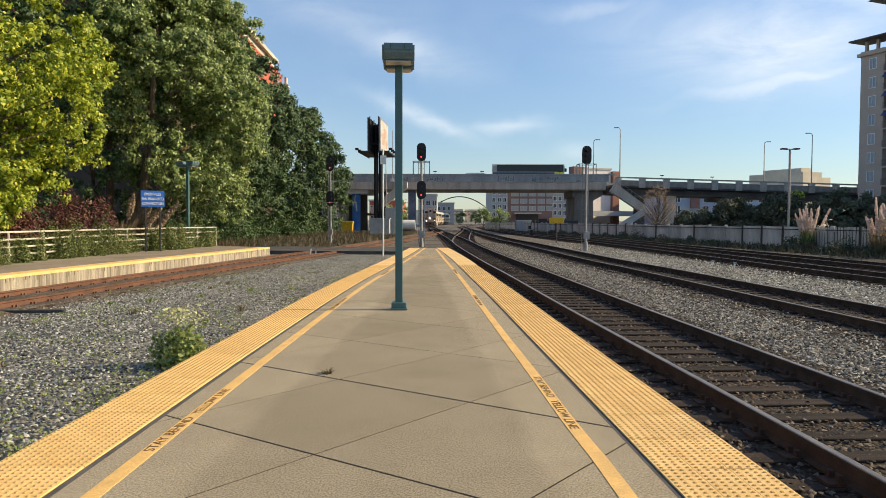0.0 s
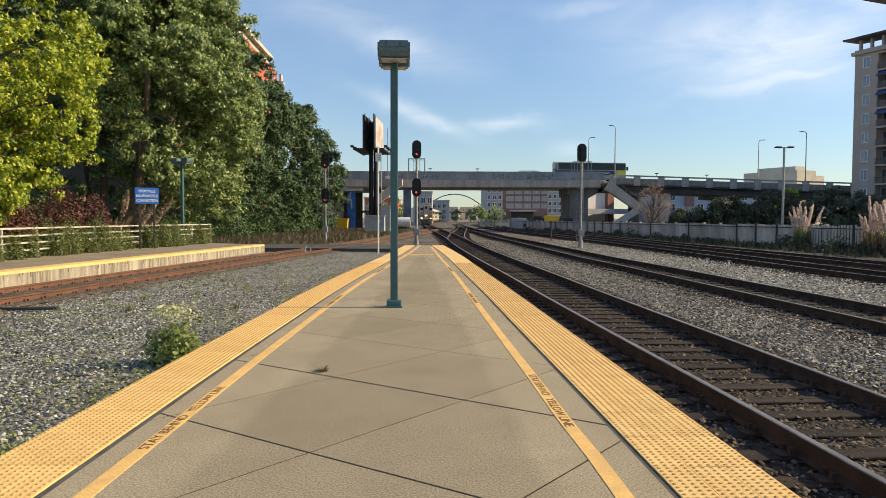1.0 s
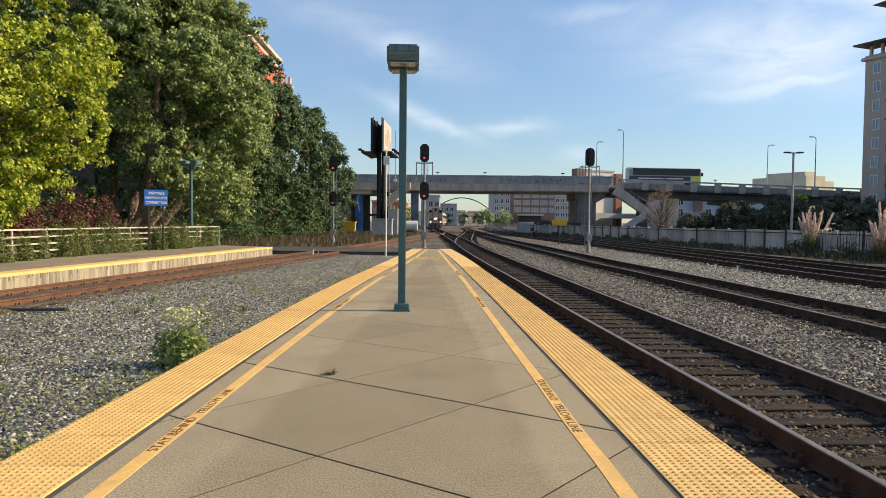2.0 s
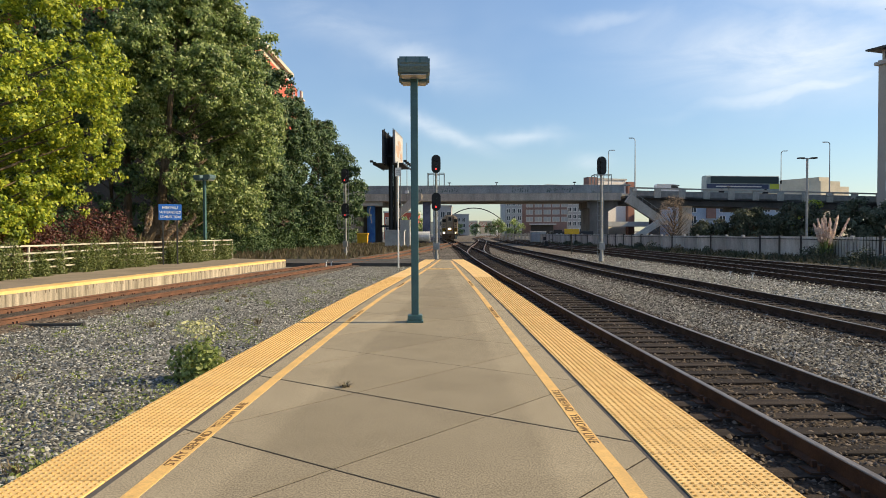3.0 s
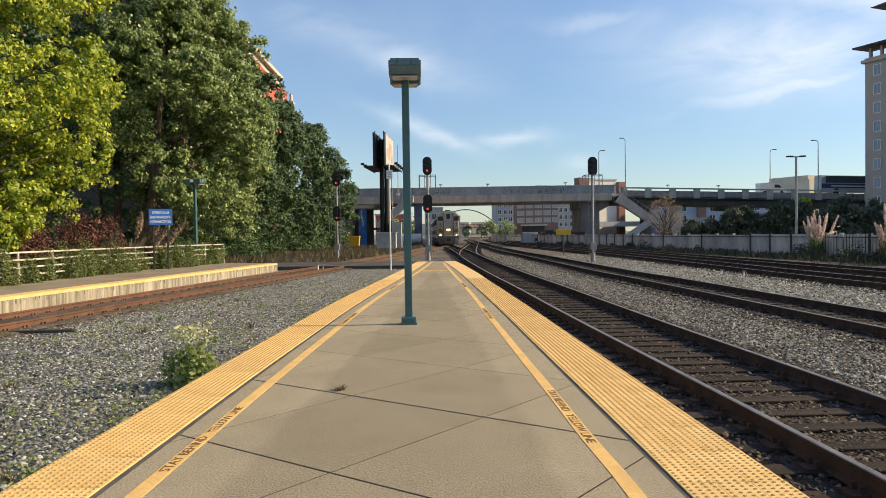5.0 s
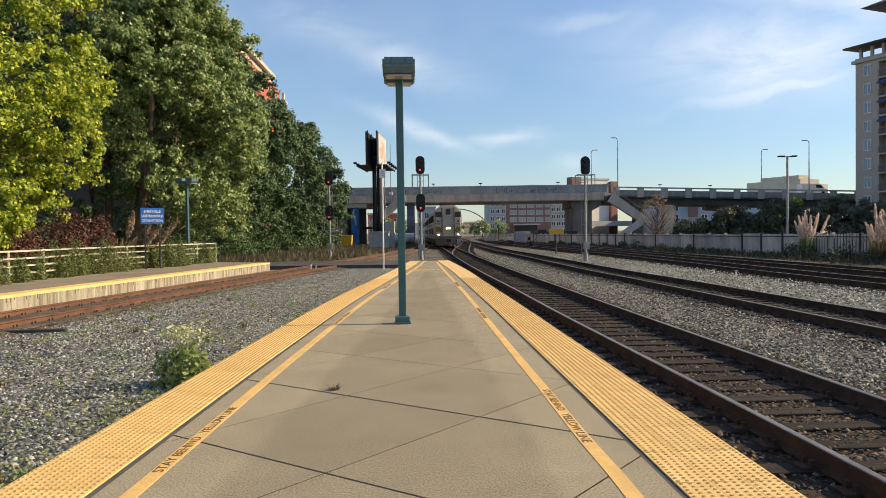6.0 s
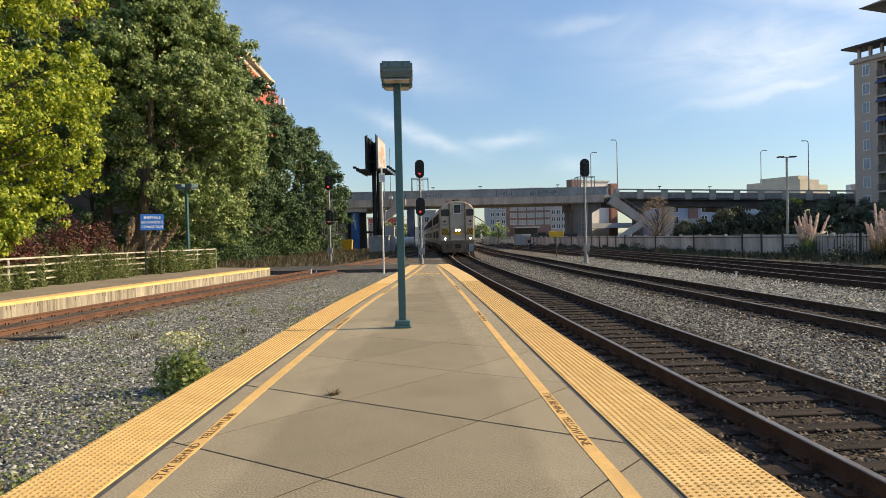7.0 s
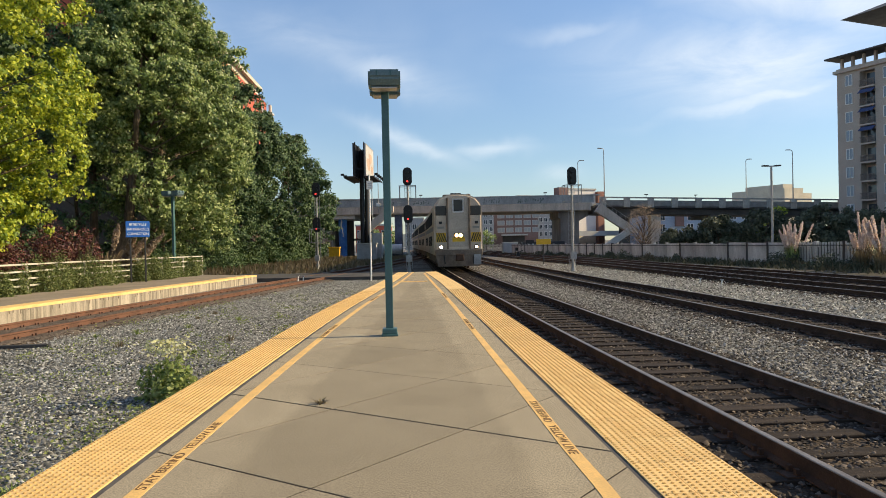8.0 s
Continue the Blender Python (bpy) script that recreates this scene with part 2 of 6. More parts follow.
CREAM = mat("cream_rail_paint", (0.52, 0.49, 0.41), (0.4, 0.37, 0.3), 0.5, 3, 50, 0.05)
WHITE = mat("white_paint", (0.75, 0.75, 0.73), (0.6, 0.6, 0.58), 0.5, 3, 40, 0.04)
SIGNBLUE = mat("sign_blue", (0.01, 0.10, 0.42), (0.008, 0.08, 0.36), 0.35, 3, 40, 0.02)
GLASS = plain("window_glass", (0.05, 0.065, 0.08), 0.08)
BARK = mat("bark", (0.16, 0.12, 0.085), (0.07, 0.055, 0.04), 0.95, 2, 14, 0.8, streak=(3, 3, 0.5))
WALLCON = mat("weathered_wall", (0.64, 0.63, 0.6), (0.35, 0.345, 0.325), 0.95, 1.1, 14, 0.3, vary=0.18, spread=0.7, streak=(1, 1, 0.35))
RED_LAMP = glow("red_signal_light", (1.0, 0.04, 0.03), 2.2)
LEAF_MID = island("leaf_green", [(0.066, 0.11, 0.037), (0.178, 0.255, 0.076), (0.315, 0.4, 0.138), (0.53, 0.585, 0.27)], 0.38, 0.45)
LEAF_YEL = island("leaf_yellow_green", [(0.105, 0.172, 0.02), (0.252, 0.338, 0.0331), (0.449, 0.504, 0.0498), (0.674, 0.675, 0.072)], 0.5, 0.42)
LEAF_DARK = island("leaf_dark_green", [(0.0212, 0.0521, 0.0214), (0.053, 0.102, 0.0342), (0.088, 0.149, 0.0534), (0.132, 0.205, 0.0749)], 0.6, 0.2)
LEAF_OLIVE = island("leaf_olive_dark", [(0.03, 0.046, 0.03), (0.06, 0.078, 0.045), (0.095, 0.108, 0.066), (0.135, 0.145, 0.095)], 0.75, 0.12)
LEAF_RED = island("leaf_purple", [(0.049, 0.0168, 0.0196), (0.112, 0.0364, 0.0364), (0.196, 0.07, 0.056), (0.14, 0.105, 0.042)], 0.6, 0.2)
LEAF_HEDGE = island("leaf_hedge_green", [(0.05, 0.07, 0.02), (0.105, 0.14, 0.035), (0.18, 0.22, 0.06), (0.25, 0.27, 0.10)], 0.6, 0.3)
LEAF_DRY = island("dry_grass", [(0.106, 0.0828, 0.0459), (0.199, 0.155, 0.0874), (0.273, 0.213, 0.131), (0.112, 0.115, 0.0459)], 0.8, 0.25)
LEAF_FRESH = island("fresh_weed", [(0.103, 0.151, 0.0357), (0.207, 0.271, 0.0655), (0.342, 0.391, 0.119), (0.269, 0.301, 0.107)], 0.6, 0.35)
FLOWER = island("pale_flower", [(0.5, 0.5, 0.2), (0.62, 0.62, 0.38), (0.45, 0.42, 0.16)], 0.7, 0.3)
LEAF_ROUGH = island("rough_grass", [(0.035, 0.04, 0.02), (0.065, 0.07, 0.034), (0.11, 0.1, 0.058), (0.18, 0.155, 0.1)], 0.85, 0.25)
PLUME = island("pampas_plume", [(0.739, 0.607, 0.527), (0.924, 0.792, 0.707), (0.634, 0.515, 0.443)], 0.9, 0.35)


# ---------------------------------------------------------------- building blocks
def part(name, bm, material, parent=None, label="", smooth=False):
    me = bpy.data.meshes.new(name)
    bm.to_mesh(me)
    bm.free()
    return link(name, me, material, parent, label, smooth)


def link(name, me, material, parent=None, label="", smooth=False):
    if material and not me.materials:
        me.materials.append(material)
    if smooth:
        me.shade_smooth()
    ob = new(name, me)
    ob.parent = parent
    if label:
        ob["label"] = label
    return ob


def thing(name, label, category, m=None, group="", kind=""):
    ob = new(name)
    if m is not None:
        ob.matrix_basis = m
    return tagged(ob, label, category, group, kind)


def box(bm, x0, x1, y0, y1, z0, z1, bevel=0.0, m=None):
    vs = [bm.verts.new(p) for p in ((x0, y0, z0), (x1, y0, z0), (x1, y1, z0), (x0, y1, z0),
                                     (x0, y0, z1), (x1, y0, z1), (x1, y1, z1), (x0, y1, z1))]
    fs = [bm.faces.new([vs[i] for i in f]) for f in ((3, 2, 1, 0), (4, 5, 6, 7), (0, 1, 5, 4), (1, 2, 6, 5), (2, 3, 7, 6), (3, 0, 4, 7))]
    if m is not None:
        bmesh.ops.transform(bm, matrix=m, verts=vs)
    if bevel:
        es = list({e for f in fs for e in f.edges})
        bmesh.ops.bevel(bm, geom=es, offset=bevel, segments=2, affect="EDGES", profile=0.6)
    return bm


def bx(*a, **k):
    return box(bmesh.new(), *a, **k)


def tube(bm, p0, p1, r0, r1=None, n=10):
    p0, p1 = Vector(p0), Vector(p1)
    r1 = r0 if r1 is None else r1
    q = (p1 - p0).to_track_quat("Z", "Y")
    rings = []
    for p, r in ((p0, r0), (p1, r1)):
        rings.append([bm.verts.new(p + q @ Vector((r * math.cos(6.28318 * i / n), r * math.sin(6.28318 * i / n), 0))) for i in range(n)])
    for i in range(n):
        j = (i + 1) % n
        bm.faces.new((rings[0][i], rings[0][j], rings[1][j], rings[1][i]))
    bm.faces.new(rings[0][::-1])
    bm.faces.new(rings[1])
    return bm


def tb(*a, **k):
    return tube(bmesh.new(), *a, **k)


def prism(bm, poly, axis, a, b):
    """A flat outline pulled along an axis from a to b: 'y' outline in x, z; 'x' outline in y, z; 'z' outline in x, y."""
    def at(u, v, w):
        return {"y": (u, w, v), "x": (w, u, v), "z": (u, v, w)}[axis]
    r0 = [bm.verts.new(at(u, v, a)) for u, v in poly]
    r1 = [bm.verts.new(at(u, v, b)) for u, v in poly]
    n = len(poly)
    for i in range(n):
        j = (i + 1) % n
        bm.faces.new((r0[i], r0[j], r1[j], r1[i]))
    bm.faces.new(r0[::-1])
    bm.faces.new(r1)
    bmesh.ops.recalc_face_normals(bm, faces=bm.faces)
    return bm


def curve_points(ctrl, step=1.0):
    """A smooth line (x, y) through the control points, evenly spaced."""
    c = [Vector(p) for p in ctrl]
    c = [c[0] * 2 - c[1]] + c + [c[-1] * 2 - c[-2]]
    dense = []
    for i in range(1, len(c) - 2):
        for k in range(40):
            t = k / 40
            p0, p1, p2, p3 = c[i - 1:i + 3]
            dense.append(0.5 * (2 * p1 + (p2 - p0) * t + (2 * p0 - 5 * p1 + 4 * p2 - p3) * t * t + (3 * p1 - p0 - 3 * p2 + p3) * t ** 3))
    dense.append(c[-2])
    s = np.concatenate(([0], np.cumsum([(b - a).length for a, b in zip(dense, dense[1:])])))
    n = max(2, int(round(s[-1] / step)) + 1)
    q = np.linspace(0, s[-1], n)
    return np.column_stack([np.interp(q, s, [p[k] for p in dense]) for k in (0, 1)])


def normals_of(pts):
    d = np.gradient(pts, axis=0)
    d /= np.linalg.norm(d, axis=1)[:, None]
    return np.column_stack((d[:, 1], -d[:, 0]))       # to the right of the way


def sweep(bm, pts, profile, offset=0.0, closed=True):
    """Profile (side, height) carried along a line on the ground."""
    nor = normals_of(pts)
    rings = [[bm.verts.new((p[0] + n[0] * (u + offset), p[1] + n[1] * (u + offset), v)) for u, v in profile] for p, n in zip(pts, nor)]
    m = len(profile)
    for a, b in zip(rings, rings[1:]):
        for i in range(m if closed else m - 1):
            j = (i + 1) % m
            bm.faces.new((a[i], a[j], b[j], b[i]))
    if closed:
        bm.faces.new(rings[0][::-1])
        bm.faces.new(rings[-1])
    bmesh.ops.recalc_face_normals(bm, faces=bm.faces)
    return bm


def text_mesh(words, size, depth=0.002):
    """Letters as a flat mesh, centred, reading along +x, facing +z."""
    cu = bpy.data.curves.new("letters", "FONT")
    cu.body, cu.size, cu.extrude = words, size, depth
    cu.align_x, cu.align_y = "CENTER", "CENTER"
    ob = bpy.data.objects.new("letters", cu)
    scene.collection.objects.link(ob)
    me = bpy.data.meshes.new_from_object(ob.evaluated_get(bpy.context.evaluated_depsgraph_get()))
    bpy.data.objects.remove(ob)
    return me


def soup(name, verts, faces, material, parent=None, label=""):
    me = bpy.data.meshes.new(name)
    me.from_pydata(verts, [], faces)
    return link(name, me, material, parent, label)


def leaves(rng, centres, normals, size, droop=0.3, spread=0.8):
    """Folded leaf blades (two triangles each) at the centres, facing roughly along the normals."""
    n = len(centres)
    nor = normals + rng.normal(0, spread, (n, 3))
    nor /= np.linalg.norm(nor, axis=1)[:, None] + 1e-9
    t = rng.normal(0, 1, (n, 3))
    t[:, 2] -= droop
    t -= nor * (t * nor).sum(1)[:, None]
    t /= np.linalg.norm(t, axis=1)[:, None] + 1e-9
    b = np.cross(nor, t)
    s = size * rng.uniform(0.6, 1.3, (n, 1))
    v = np.empty((n, 4, 3))
    v[:, 0], v[:, 2] = centres - t * s * 0.5, centres + t * s * 0.5
    fold = nor * s * 0.12
    v[:, 1], v[:, 3] = centres + b * s * 0.36 - fold, centres - b * s * 0.36 - fold
    base = np.arange(n)[:, None] * 4
    f = np.concatenate((base + [0, 1, 2], base + [0, 2, 3]), 1).reshape(-1, 3)
    return v.reshape(-1, 3), f


def quick_mesh(name, v, f):
    me = bpy.data.meshes.new(name)
    me.vertices.add(len(v))
    me.vertices.foreach_set("co", np.asarray(v, dtype=np.float32).ravel())
    k = f.shape[1]
    me.loops.add(f.size)
    me.loops.foreach_set("vertex_index", f.astype(np.int32).ravel())
    me.polygons.add(len(f))
    me.polygons.foreach_set("loop_start", np.arange(0, f.size, k, dtype=np.int32))
    me.update(calc_edges=True)
    me.validate()
    return me


# ---------------------------------------------------------------- ground and tracks
RAIL_Z, GROUND_Z = -0.20, -0.40
TRACK_MAIN = [(5.0, -24), (4.2, -6), (3.95, 0), (3.7, 5.6), (3.15, 15), (2.75, 23), (2.3, 31), (1.62, 46), (1.05, 64), (0.27, 83), (-1.05, 110), (-2.6, 147), (-4.3, 190), (-4.7, 225), (-3.6, 270), (1, 345)]
TRACK_SECOND = [(9.7, -24), (8.95, -6), (8.5, 6), (8.15, 12.4), (7.8, 18.3), (7.36, 26.5), (6.95, 32), (6.48, 44), (6.05, 55), (5.35, 70), (4.6, 113), (4.3, 150), (5, 212), (13, 300)]
TRACK_THIRD = [(16.6, -24), (15.6, -6), (14.5, 14), (13.8, 24), (13.5, 31), (13.4, 37), (13.15, 43), (12.6, 55), (11.25, 73), (9.6, 100), (8.6, 140), (9.2, 190), (15, 260)]
TRACK_FOURTH = [(20.4, -24), (19.2, -6), (17.8, 20), (17.2, 30), (16.95, 36), (16.55, 43), (16.0, 53), (14.9, 78), (13.2, 105), (12.2, 140), (12.6, 190), (18, 260)]
TRACK_LEFT = [(-13.6, -24), (-12.0, -6), (-11.0, 6), (-9.75, 17), (-9.3, 21), (-7.5, 35), (-6.65, 41.5), (-5.9, 48), (-4.7, 60), (-2.7, 85), (-1.35, 112)]
CROSSOVER = [(1.5, 48), (1.3, 61), (1.7, 77), (2.95, 107), (4.0, 135), (4.3, 150)]

ground = part("ground", bmesh.new(), None)
gbm = bmesh.new()
gbm.faces.new([gbm.verts.new((x, y, GROUND_Z - 0.02)) for x, y in ((-3000, -800), (3000, -800), (3000, 4000), (-3000, 4000))])
gbm.to_mesh(ground.data)
gbm.free()
ground.data.materials.append(BALLAST)
tagged(ground, "pale grey crushed stone ground between the tracks", "ground", kind="structure")

RAIL_PROFILE = [(-0.07, -0.16), (0.07, -0.16), (0.07, -0.148), (0.012, -0.13), (0.012, -0.045), (0.036, -0.032), (0.036, -0.006), (-0.036, -0.006), (-0.036, -0.032), (-0.012, -0.045), (-0.012, -0.13), (-0.07, -0.148)]
HEAD_PROFILE = [(-0.034, -0.006), (0.034, -0.006), (0.034, -0.001), (0.026, 0.003), (-0.026, 0.003), (-0.034, -0.001)]


def tie_mesh(name):
    bm = bx(-1.3, 1.3, -0.115, 0.115, -0.12, 0, bevel=0.012)
    me = bpy.data.meshes.new(name)
    bm.to_mesh(me)
    bm.free()
    me.materials.append(TIE)
    return me


TIE_MESH = tie_mesh("tie")


def track(name, ctrl, label, rust, near_ties=110, bed=True, fill=None):
    root = thing(name, label, "railway track", kind="structure")
    pts = curve_points(ctrl, 1.0)
    for side in (-0.755, 0.755):
        rail = part("rail", sweep(bmesh.new(), pts, [(u, v + RAIL_Z) for u, v in RAIL_PROFILE], side), rust, root, "rolled steel rail with rusty web")
        part("rail_head", sweep(bmesh.new(), pts, [(u, v + RAIL_Z) for u, v in HEAD_PROFILE], side), RAILHEAD if rust is RUST else rust, rail, "worn bright running surface")
    if bed:
        part("track_bed", sweep(bmesh.new(), pts, [(-2.0, GROUND_Z - 0.1), (-1.45, -0.385), (1.45, -0.385), (2.0, GROUND_Z - 0.1)]), TRACKBED, root, "dark oily crushed stone bed")
    if fill:
        part("stone_fill", sweep(bmesh.new(), pts, [(-2.1, GROUND_Z - 0.1), (-1.5, -0.333), (1.15, -0.333), (1.75, GROUND_Z - 0.1)]), fill, root, "rust-stained stone filled up to the rail foot")
    fine = curve_points(ctrl, 0.56)
    nor = normals_of(fine)
    rnd = random.Random(len(name))
    count = 0
    rest_v, rest_f = [], []
    for p, n in zip(fine, nor):
        if p[1] < -14 or p[1] > 150:
            continue
        rz = math.degrees(math.atan2(n[1], n[0])) + rnd.uniform(-1, 1)
        m = pose(p[0], p[1], -0.352 - rnd.random() * 0.012, 0, 0, rz)
        if count < near_ties:
            ob = link("tie", TIE_MESH, None, root)
            ob.matrix_basis = m
            count += 1
        else:
            k = len(rest_v)
            for x, y, z in ((-1.3, -.115, 0), (1.3, -.115, 0), (1.3, .115, 0), (-1.3, .115, 0), (-1.3, -.115, -.1), (1.3, -.115, -.1), (1.3, .115, -.1), (-1.3, .115, -.1)):
                rest_v.append(m @ Vector((x, y, z)))
            rest_f += [(k, k + 1, k + 2, k + 3), (k, k + 4, k + 5, k + 1), (k + 2, k + 6, k + 7, k + 3)]
    plate_v, plate_f = [], []
    for p, n in zip(fine, nor):
        if p[1] < 4 or p[1] > 42:
            continue
        m = pose(p[0], p[1], 0, 0, 0, math.degrees(math.atan2(n[1], n[0])))
        for side in (-0.755, 0.755):
            blocks = [(side - 0.2, side + 0.2, -0.09, 0.09, -0.36, -0.34)]
            blocks += [(side + a - 0.02, side + a + 0.02, b - 0.02, b + 0.02, -0.35, -0.29) for a in (-0.1, 0.1) for b in (-0.05, 0.06)]
            for x0, x1, y0, y1, z0, z1 in blocks:
                k = len(plate_v)
                plate_v += [m @ Vector(q) for q in ((x0, y0, z0), (x1, y0, z0), (x1, y1, z0), (x0, y1, z0), (x0, y0, z1), (x1, y0, z1), (x1, y1, z1), (x0, y1, z1))]
                plate_f += [tuple(k + q for q in f) for f in ((4, 5, 6, 7), (0, 1, 5, 4), (1, 2, 6, 5), (2, 3, 7, 6), (3, 0, 4, 7))]
    if plate_v:
        plates = soup("tie_plates", plate_v, plate_f, rust, root, "rusty tie plates with square spikes")
        plates["kind"] = "stuff"
    if rest_v:
        far = soup("far_ties", rest_v, rest_f, TIE, root)
        far["kind"] = "stuff"
    return pts


MAIN_PTS = track("railway_track_1", TRACK_MAIN, "main railway track with dark timber ties beside the platform", RUST, 140)
track("railway_track_2", TRACK_SECOND, "second railway track on dark ties in grey stone", RUST, 110)
track("railway_track_3", TRACK_THIRD, "third railway track curving away on dark stone", RUST, 80)
track("railway_track_4", TRACK_FOURTH, "fourth railway track running near the concrete wall", RUST, 80)
track("railway_track_5", TRACK_LEFT, "red rusted side track joining the main line", REDRUST, 100, bed=False, fill=gravel("rusty_ballast", (0.055, 0.042, 0.032), (0.2, 0.16, 0.125)))
track("railway_track_6", CROSSOVER, "curved crossover rails linking two tracks", RUST, 0, bed=False)


def stones(rng, xy, z, size):
    """Irregular faceted stones bedded in the ground."""
    n = len(xy)
    o = np.array([(1, 0, 0), (-1, 0, 0), (0, 1, 0), (0, -1, 0), (0, 0, 1), (0, 0, -1)], float)
    tri = np.array([(0, 2, 4), (2, 1, 4), (1, 3, 4), (3, 0, 4)])          # the underside lies in the ground
    s = size * rng.uniform(0.5, 1.25, (n, 1, 1))
    v = o[None] * s * rng.uniform(0.6, 1.2, (n, 6, 1)) + rng.normal(0, 0.16, (n, 6, 3)) * s
    a, b = rng.uniform(0, 6.28, n), rng.uniform(-0.6, 0.6, n)
    ca, sa, cb, sb = np.cos(a), np.sin(a), np.cos(b), np.sin(b)
    x, y, w = v[..., 0].copy(), v[..., 1].copy(), v[..., 2] * 0.75
    y2, w2 = y * cb[:, None] - w * sb[:, None], y * sb[:, None] + w * cb[:, None]
    v[..., 0], v[..., 1], v[..., 2] = x * ca[:, None] - y2 * sa[:, None], x * sa[:, None] + y2 * ca[:, None], w2
    v[..., 0] += xy[:, 0, None]
    v[..., 1] += xy[:, 1, None]
    v[..., 2] += z
    f = (np.arange(n)[:, None, None] * 6 + tri[None]).reshape(-1, 3)
    return v.reshape(-1, 3), f


def track_x(ctrl, y):
    return np.interp(y, [p[1] for p in ctrl], [p[0] for p in ctrl])


def stone_field(name, label, rng, n, ya, yb, left, right, z, size, material):
    """Stones spread between two lines x = left(y) and x = right(y), denser towards the platform's near end."""
    u = rng.uniform(0, 1, n)
    y = ya * (yb / ya) ** u
    l, r = left(y), right(y)
    x = l + (r - l) * rng.uniform(0, 1, n)
    zz = (z + rng.uniform(-0.025, 0.02, n))[:, None]
    v, f = stones(rng, np.column_stack((x, y)), zz, size)
    ob = link(name, quick_mesh(name, v, f), material)
    return tagged(ob, label, "gravel", kind="stuff")


EDGE_R = [(2.5, -14), (2.15, 0), (2.06, 3), (1.98, 5), (1.87, 7.6), (1.74, 10.6), (1.54, 15.2), (1.14, 23.2), (0.92, 27.8), (0.5, 34.5), (0.14, 39.4)]
EDGE_L = [(-2.66, -14), (-2.7, 0), (-2.73, 4.9), (-2.75, 8), (-2.74, 11.5), (-2.72, 14.5), (-2.63, 18.6), (-2.45, 23.2), (-2.17, 31), (-2.0, 38), (-1.97, 39.4)]
rng = np.random.default_rng(3)
stone_field("crushed_stone", "loose grey crushed stone beside the platform", rng, 74000, 3.6, 42, lambda y: track_x(TRACK_LEFT, y) + 0.9,
            lambda y: track_x(EDGE_L, y), GROUND_Z + 0.006, 0.025, STONE)
stone_field("crushed_stone", "loose grey crushed stone between two tracks", rng, 34000, 5, 60, lambda y: track_x(TRACK_MAIN, y) + 1.1,
            lambda y: track_x(TRACK_SECOND, y) - 1.0, GROUND_Z + 0.02, 0.028, BROWNSTONE)
stone_field("crushed_stone", "bright grey crushed stone beyond the second track", rng, 15000, 10, 60, lambda y: track_x(TRACK_SECOND, y) + 1.0,
            lambda y: track_x(TRACK_THIRD, y) - 1.1, GROUND_Z + 0.02, 0.038, STONE)
stone_field("oily_stone", "dark oily stone between the main track's ties", rng, 22000, 4, 40, lambda y: track_x(TRACK_MAIN, y) - 1.7,
            lambda y: track_x(TRACK_MAIN, y) + 1.45, -0.379, 0.026, DARKSTONE)
stone_field("oily_stone", "dark oily stone between the second track's ties", rng, 13000, 9, 45, lambda y: track_x(TRACK_SECOND, y) - 1.2,
            lambda y: track_x(TRACK_SECOND, y) + 1.2, -0.375, 0.03, DARKSTONE)

soil = soup("soil_bank", [(-60, 41, -0.38), (-8.6, 41, -0.38), (-6.4, 56, -0.38), (-3.6, 85, -0.37), (-3.6, 112, -0.36), (-60, 112, -0.3)], [(0, 1, 2, 3, 4, 5)], SOIL)
tagged(soil, "dry soil bank with withered grass under the trees", "ground", kind="structure")
yard = soup("yard_ground", [(-8, 46, -0.405), (30, 46, -0.405), (26, 75, -0.405), (22, 118, -0.405), (30, 330, -0.4), (-12, 330, -0.4), (-3.4, 112, -0.405)], [(0, 1, 2, 3, 4, 5, 6)], YARD)
tagged(yard, "dark brown crushed stone of the railway yard", "ground", kind="structure")
path_bm = bmesh.new()
prism(path_bm, [(-12.5, 40.6), (0.2, 39.5), (0.1, 45.5), (-12.5, 47)], "z", GROUND_Z - 0.1, -0.21)
tagged(part("crossing_path", path_bm, ASPHALT), "dark asphalt crossing path at the platform's end", "path", kind="structure")


# ---------------------------------------------------------------- island platform
def off(ctrl, d):
    pts = np.array(ctrl, float)
    return pts + normals_of(pts) * d


def clip(poly, a, b, c):
    """The part of an outline where a x + b y <= c."""
    out = []
    for (x0, y0), (x1, y1) in zip(poly, poly[1:] + poly[:1]):
        d0, d1 = a * x0 + b * y0 - c, a * x1 + b * y1 - c
        if d0 <= 0:
            out.append((x0, y0))
        if d0 * d1 < 0:
            t = d0 / (d0 - d1)
            out.append((x0 + (x1 - x0) * t, y0 + (y1 - y0) * t))
    return out


platform = thing("platform_1", "worn concrete island platform with yellow tactile edges", "platform", kind="structure")
outer_r, outer_l = curve_points(EDGE_R, 0.61), curve_points(EDGE_L, 0.61)
inner_r, inner_l = outer_r - normals_of(outer_r) * 0.645, outer_l + normals_of(outer_l) * 0.575
foot = [tuple(p) for p in outer_l] + [tuple(p) for p in outer_r[::-1]]
part("platform_body", prism(bmesh.new(), foot, "z", GROUND_Z - 0.1, -0.06), mat("platform_side", (0.24, 0.2, 0.16), (0.13, 0.11, 0.09), 0.9, 2, 30), platform)
part("joint_bed", prism(bmesh.new(), [tuple(p) for p in inner_l] + [tuple(p) for p in inner_r[::-1]], "z", -0.06, -0.0025), JOINT, platform, "dark filler in the joints")
inset_l, inset_r = inner_l + normals_of(inner_l) * 0.045, inner_r - normals_of(inner_r) * 0.04
top_poly = [tuple(p) for p in inset_l] + [tuple(p) for p in inset_r[::-1]]
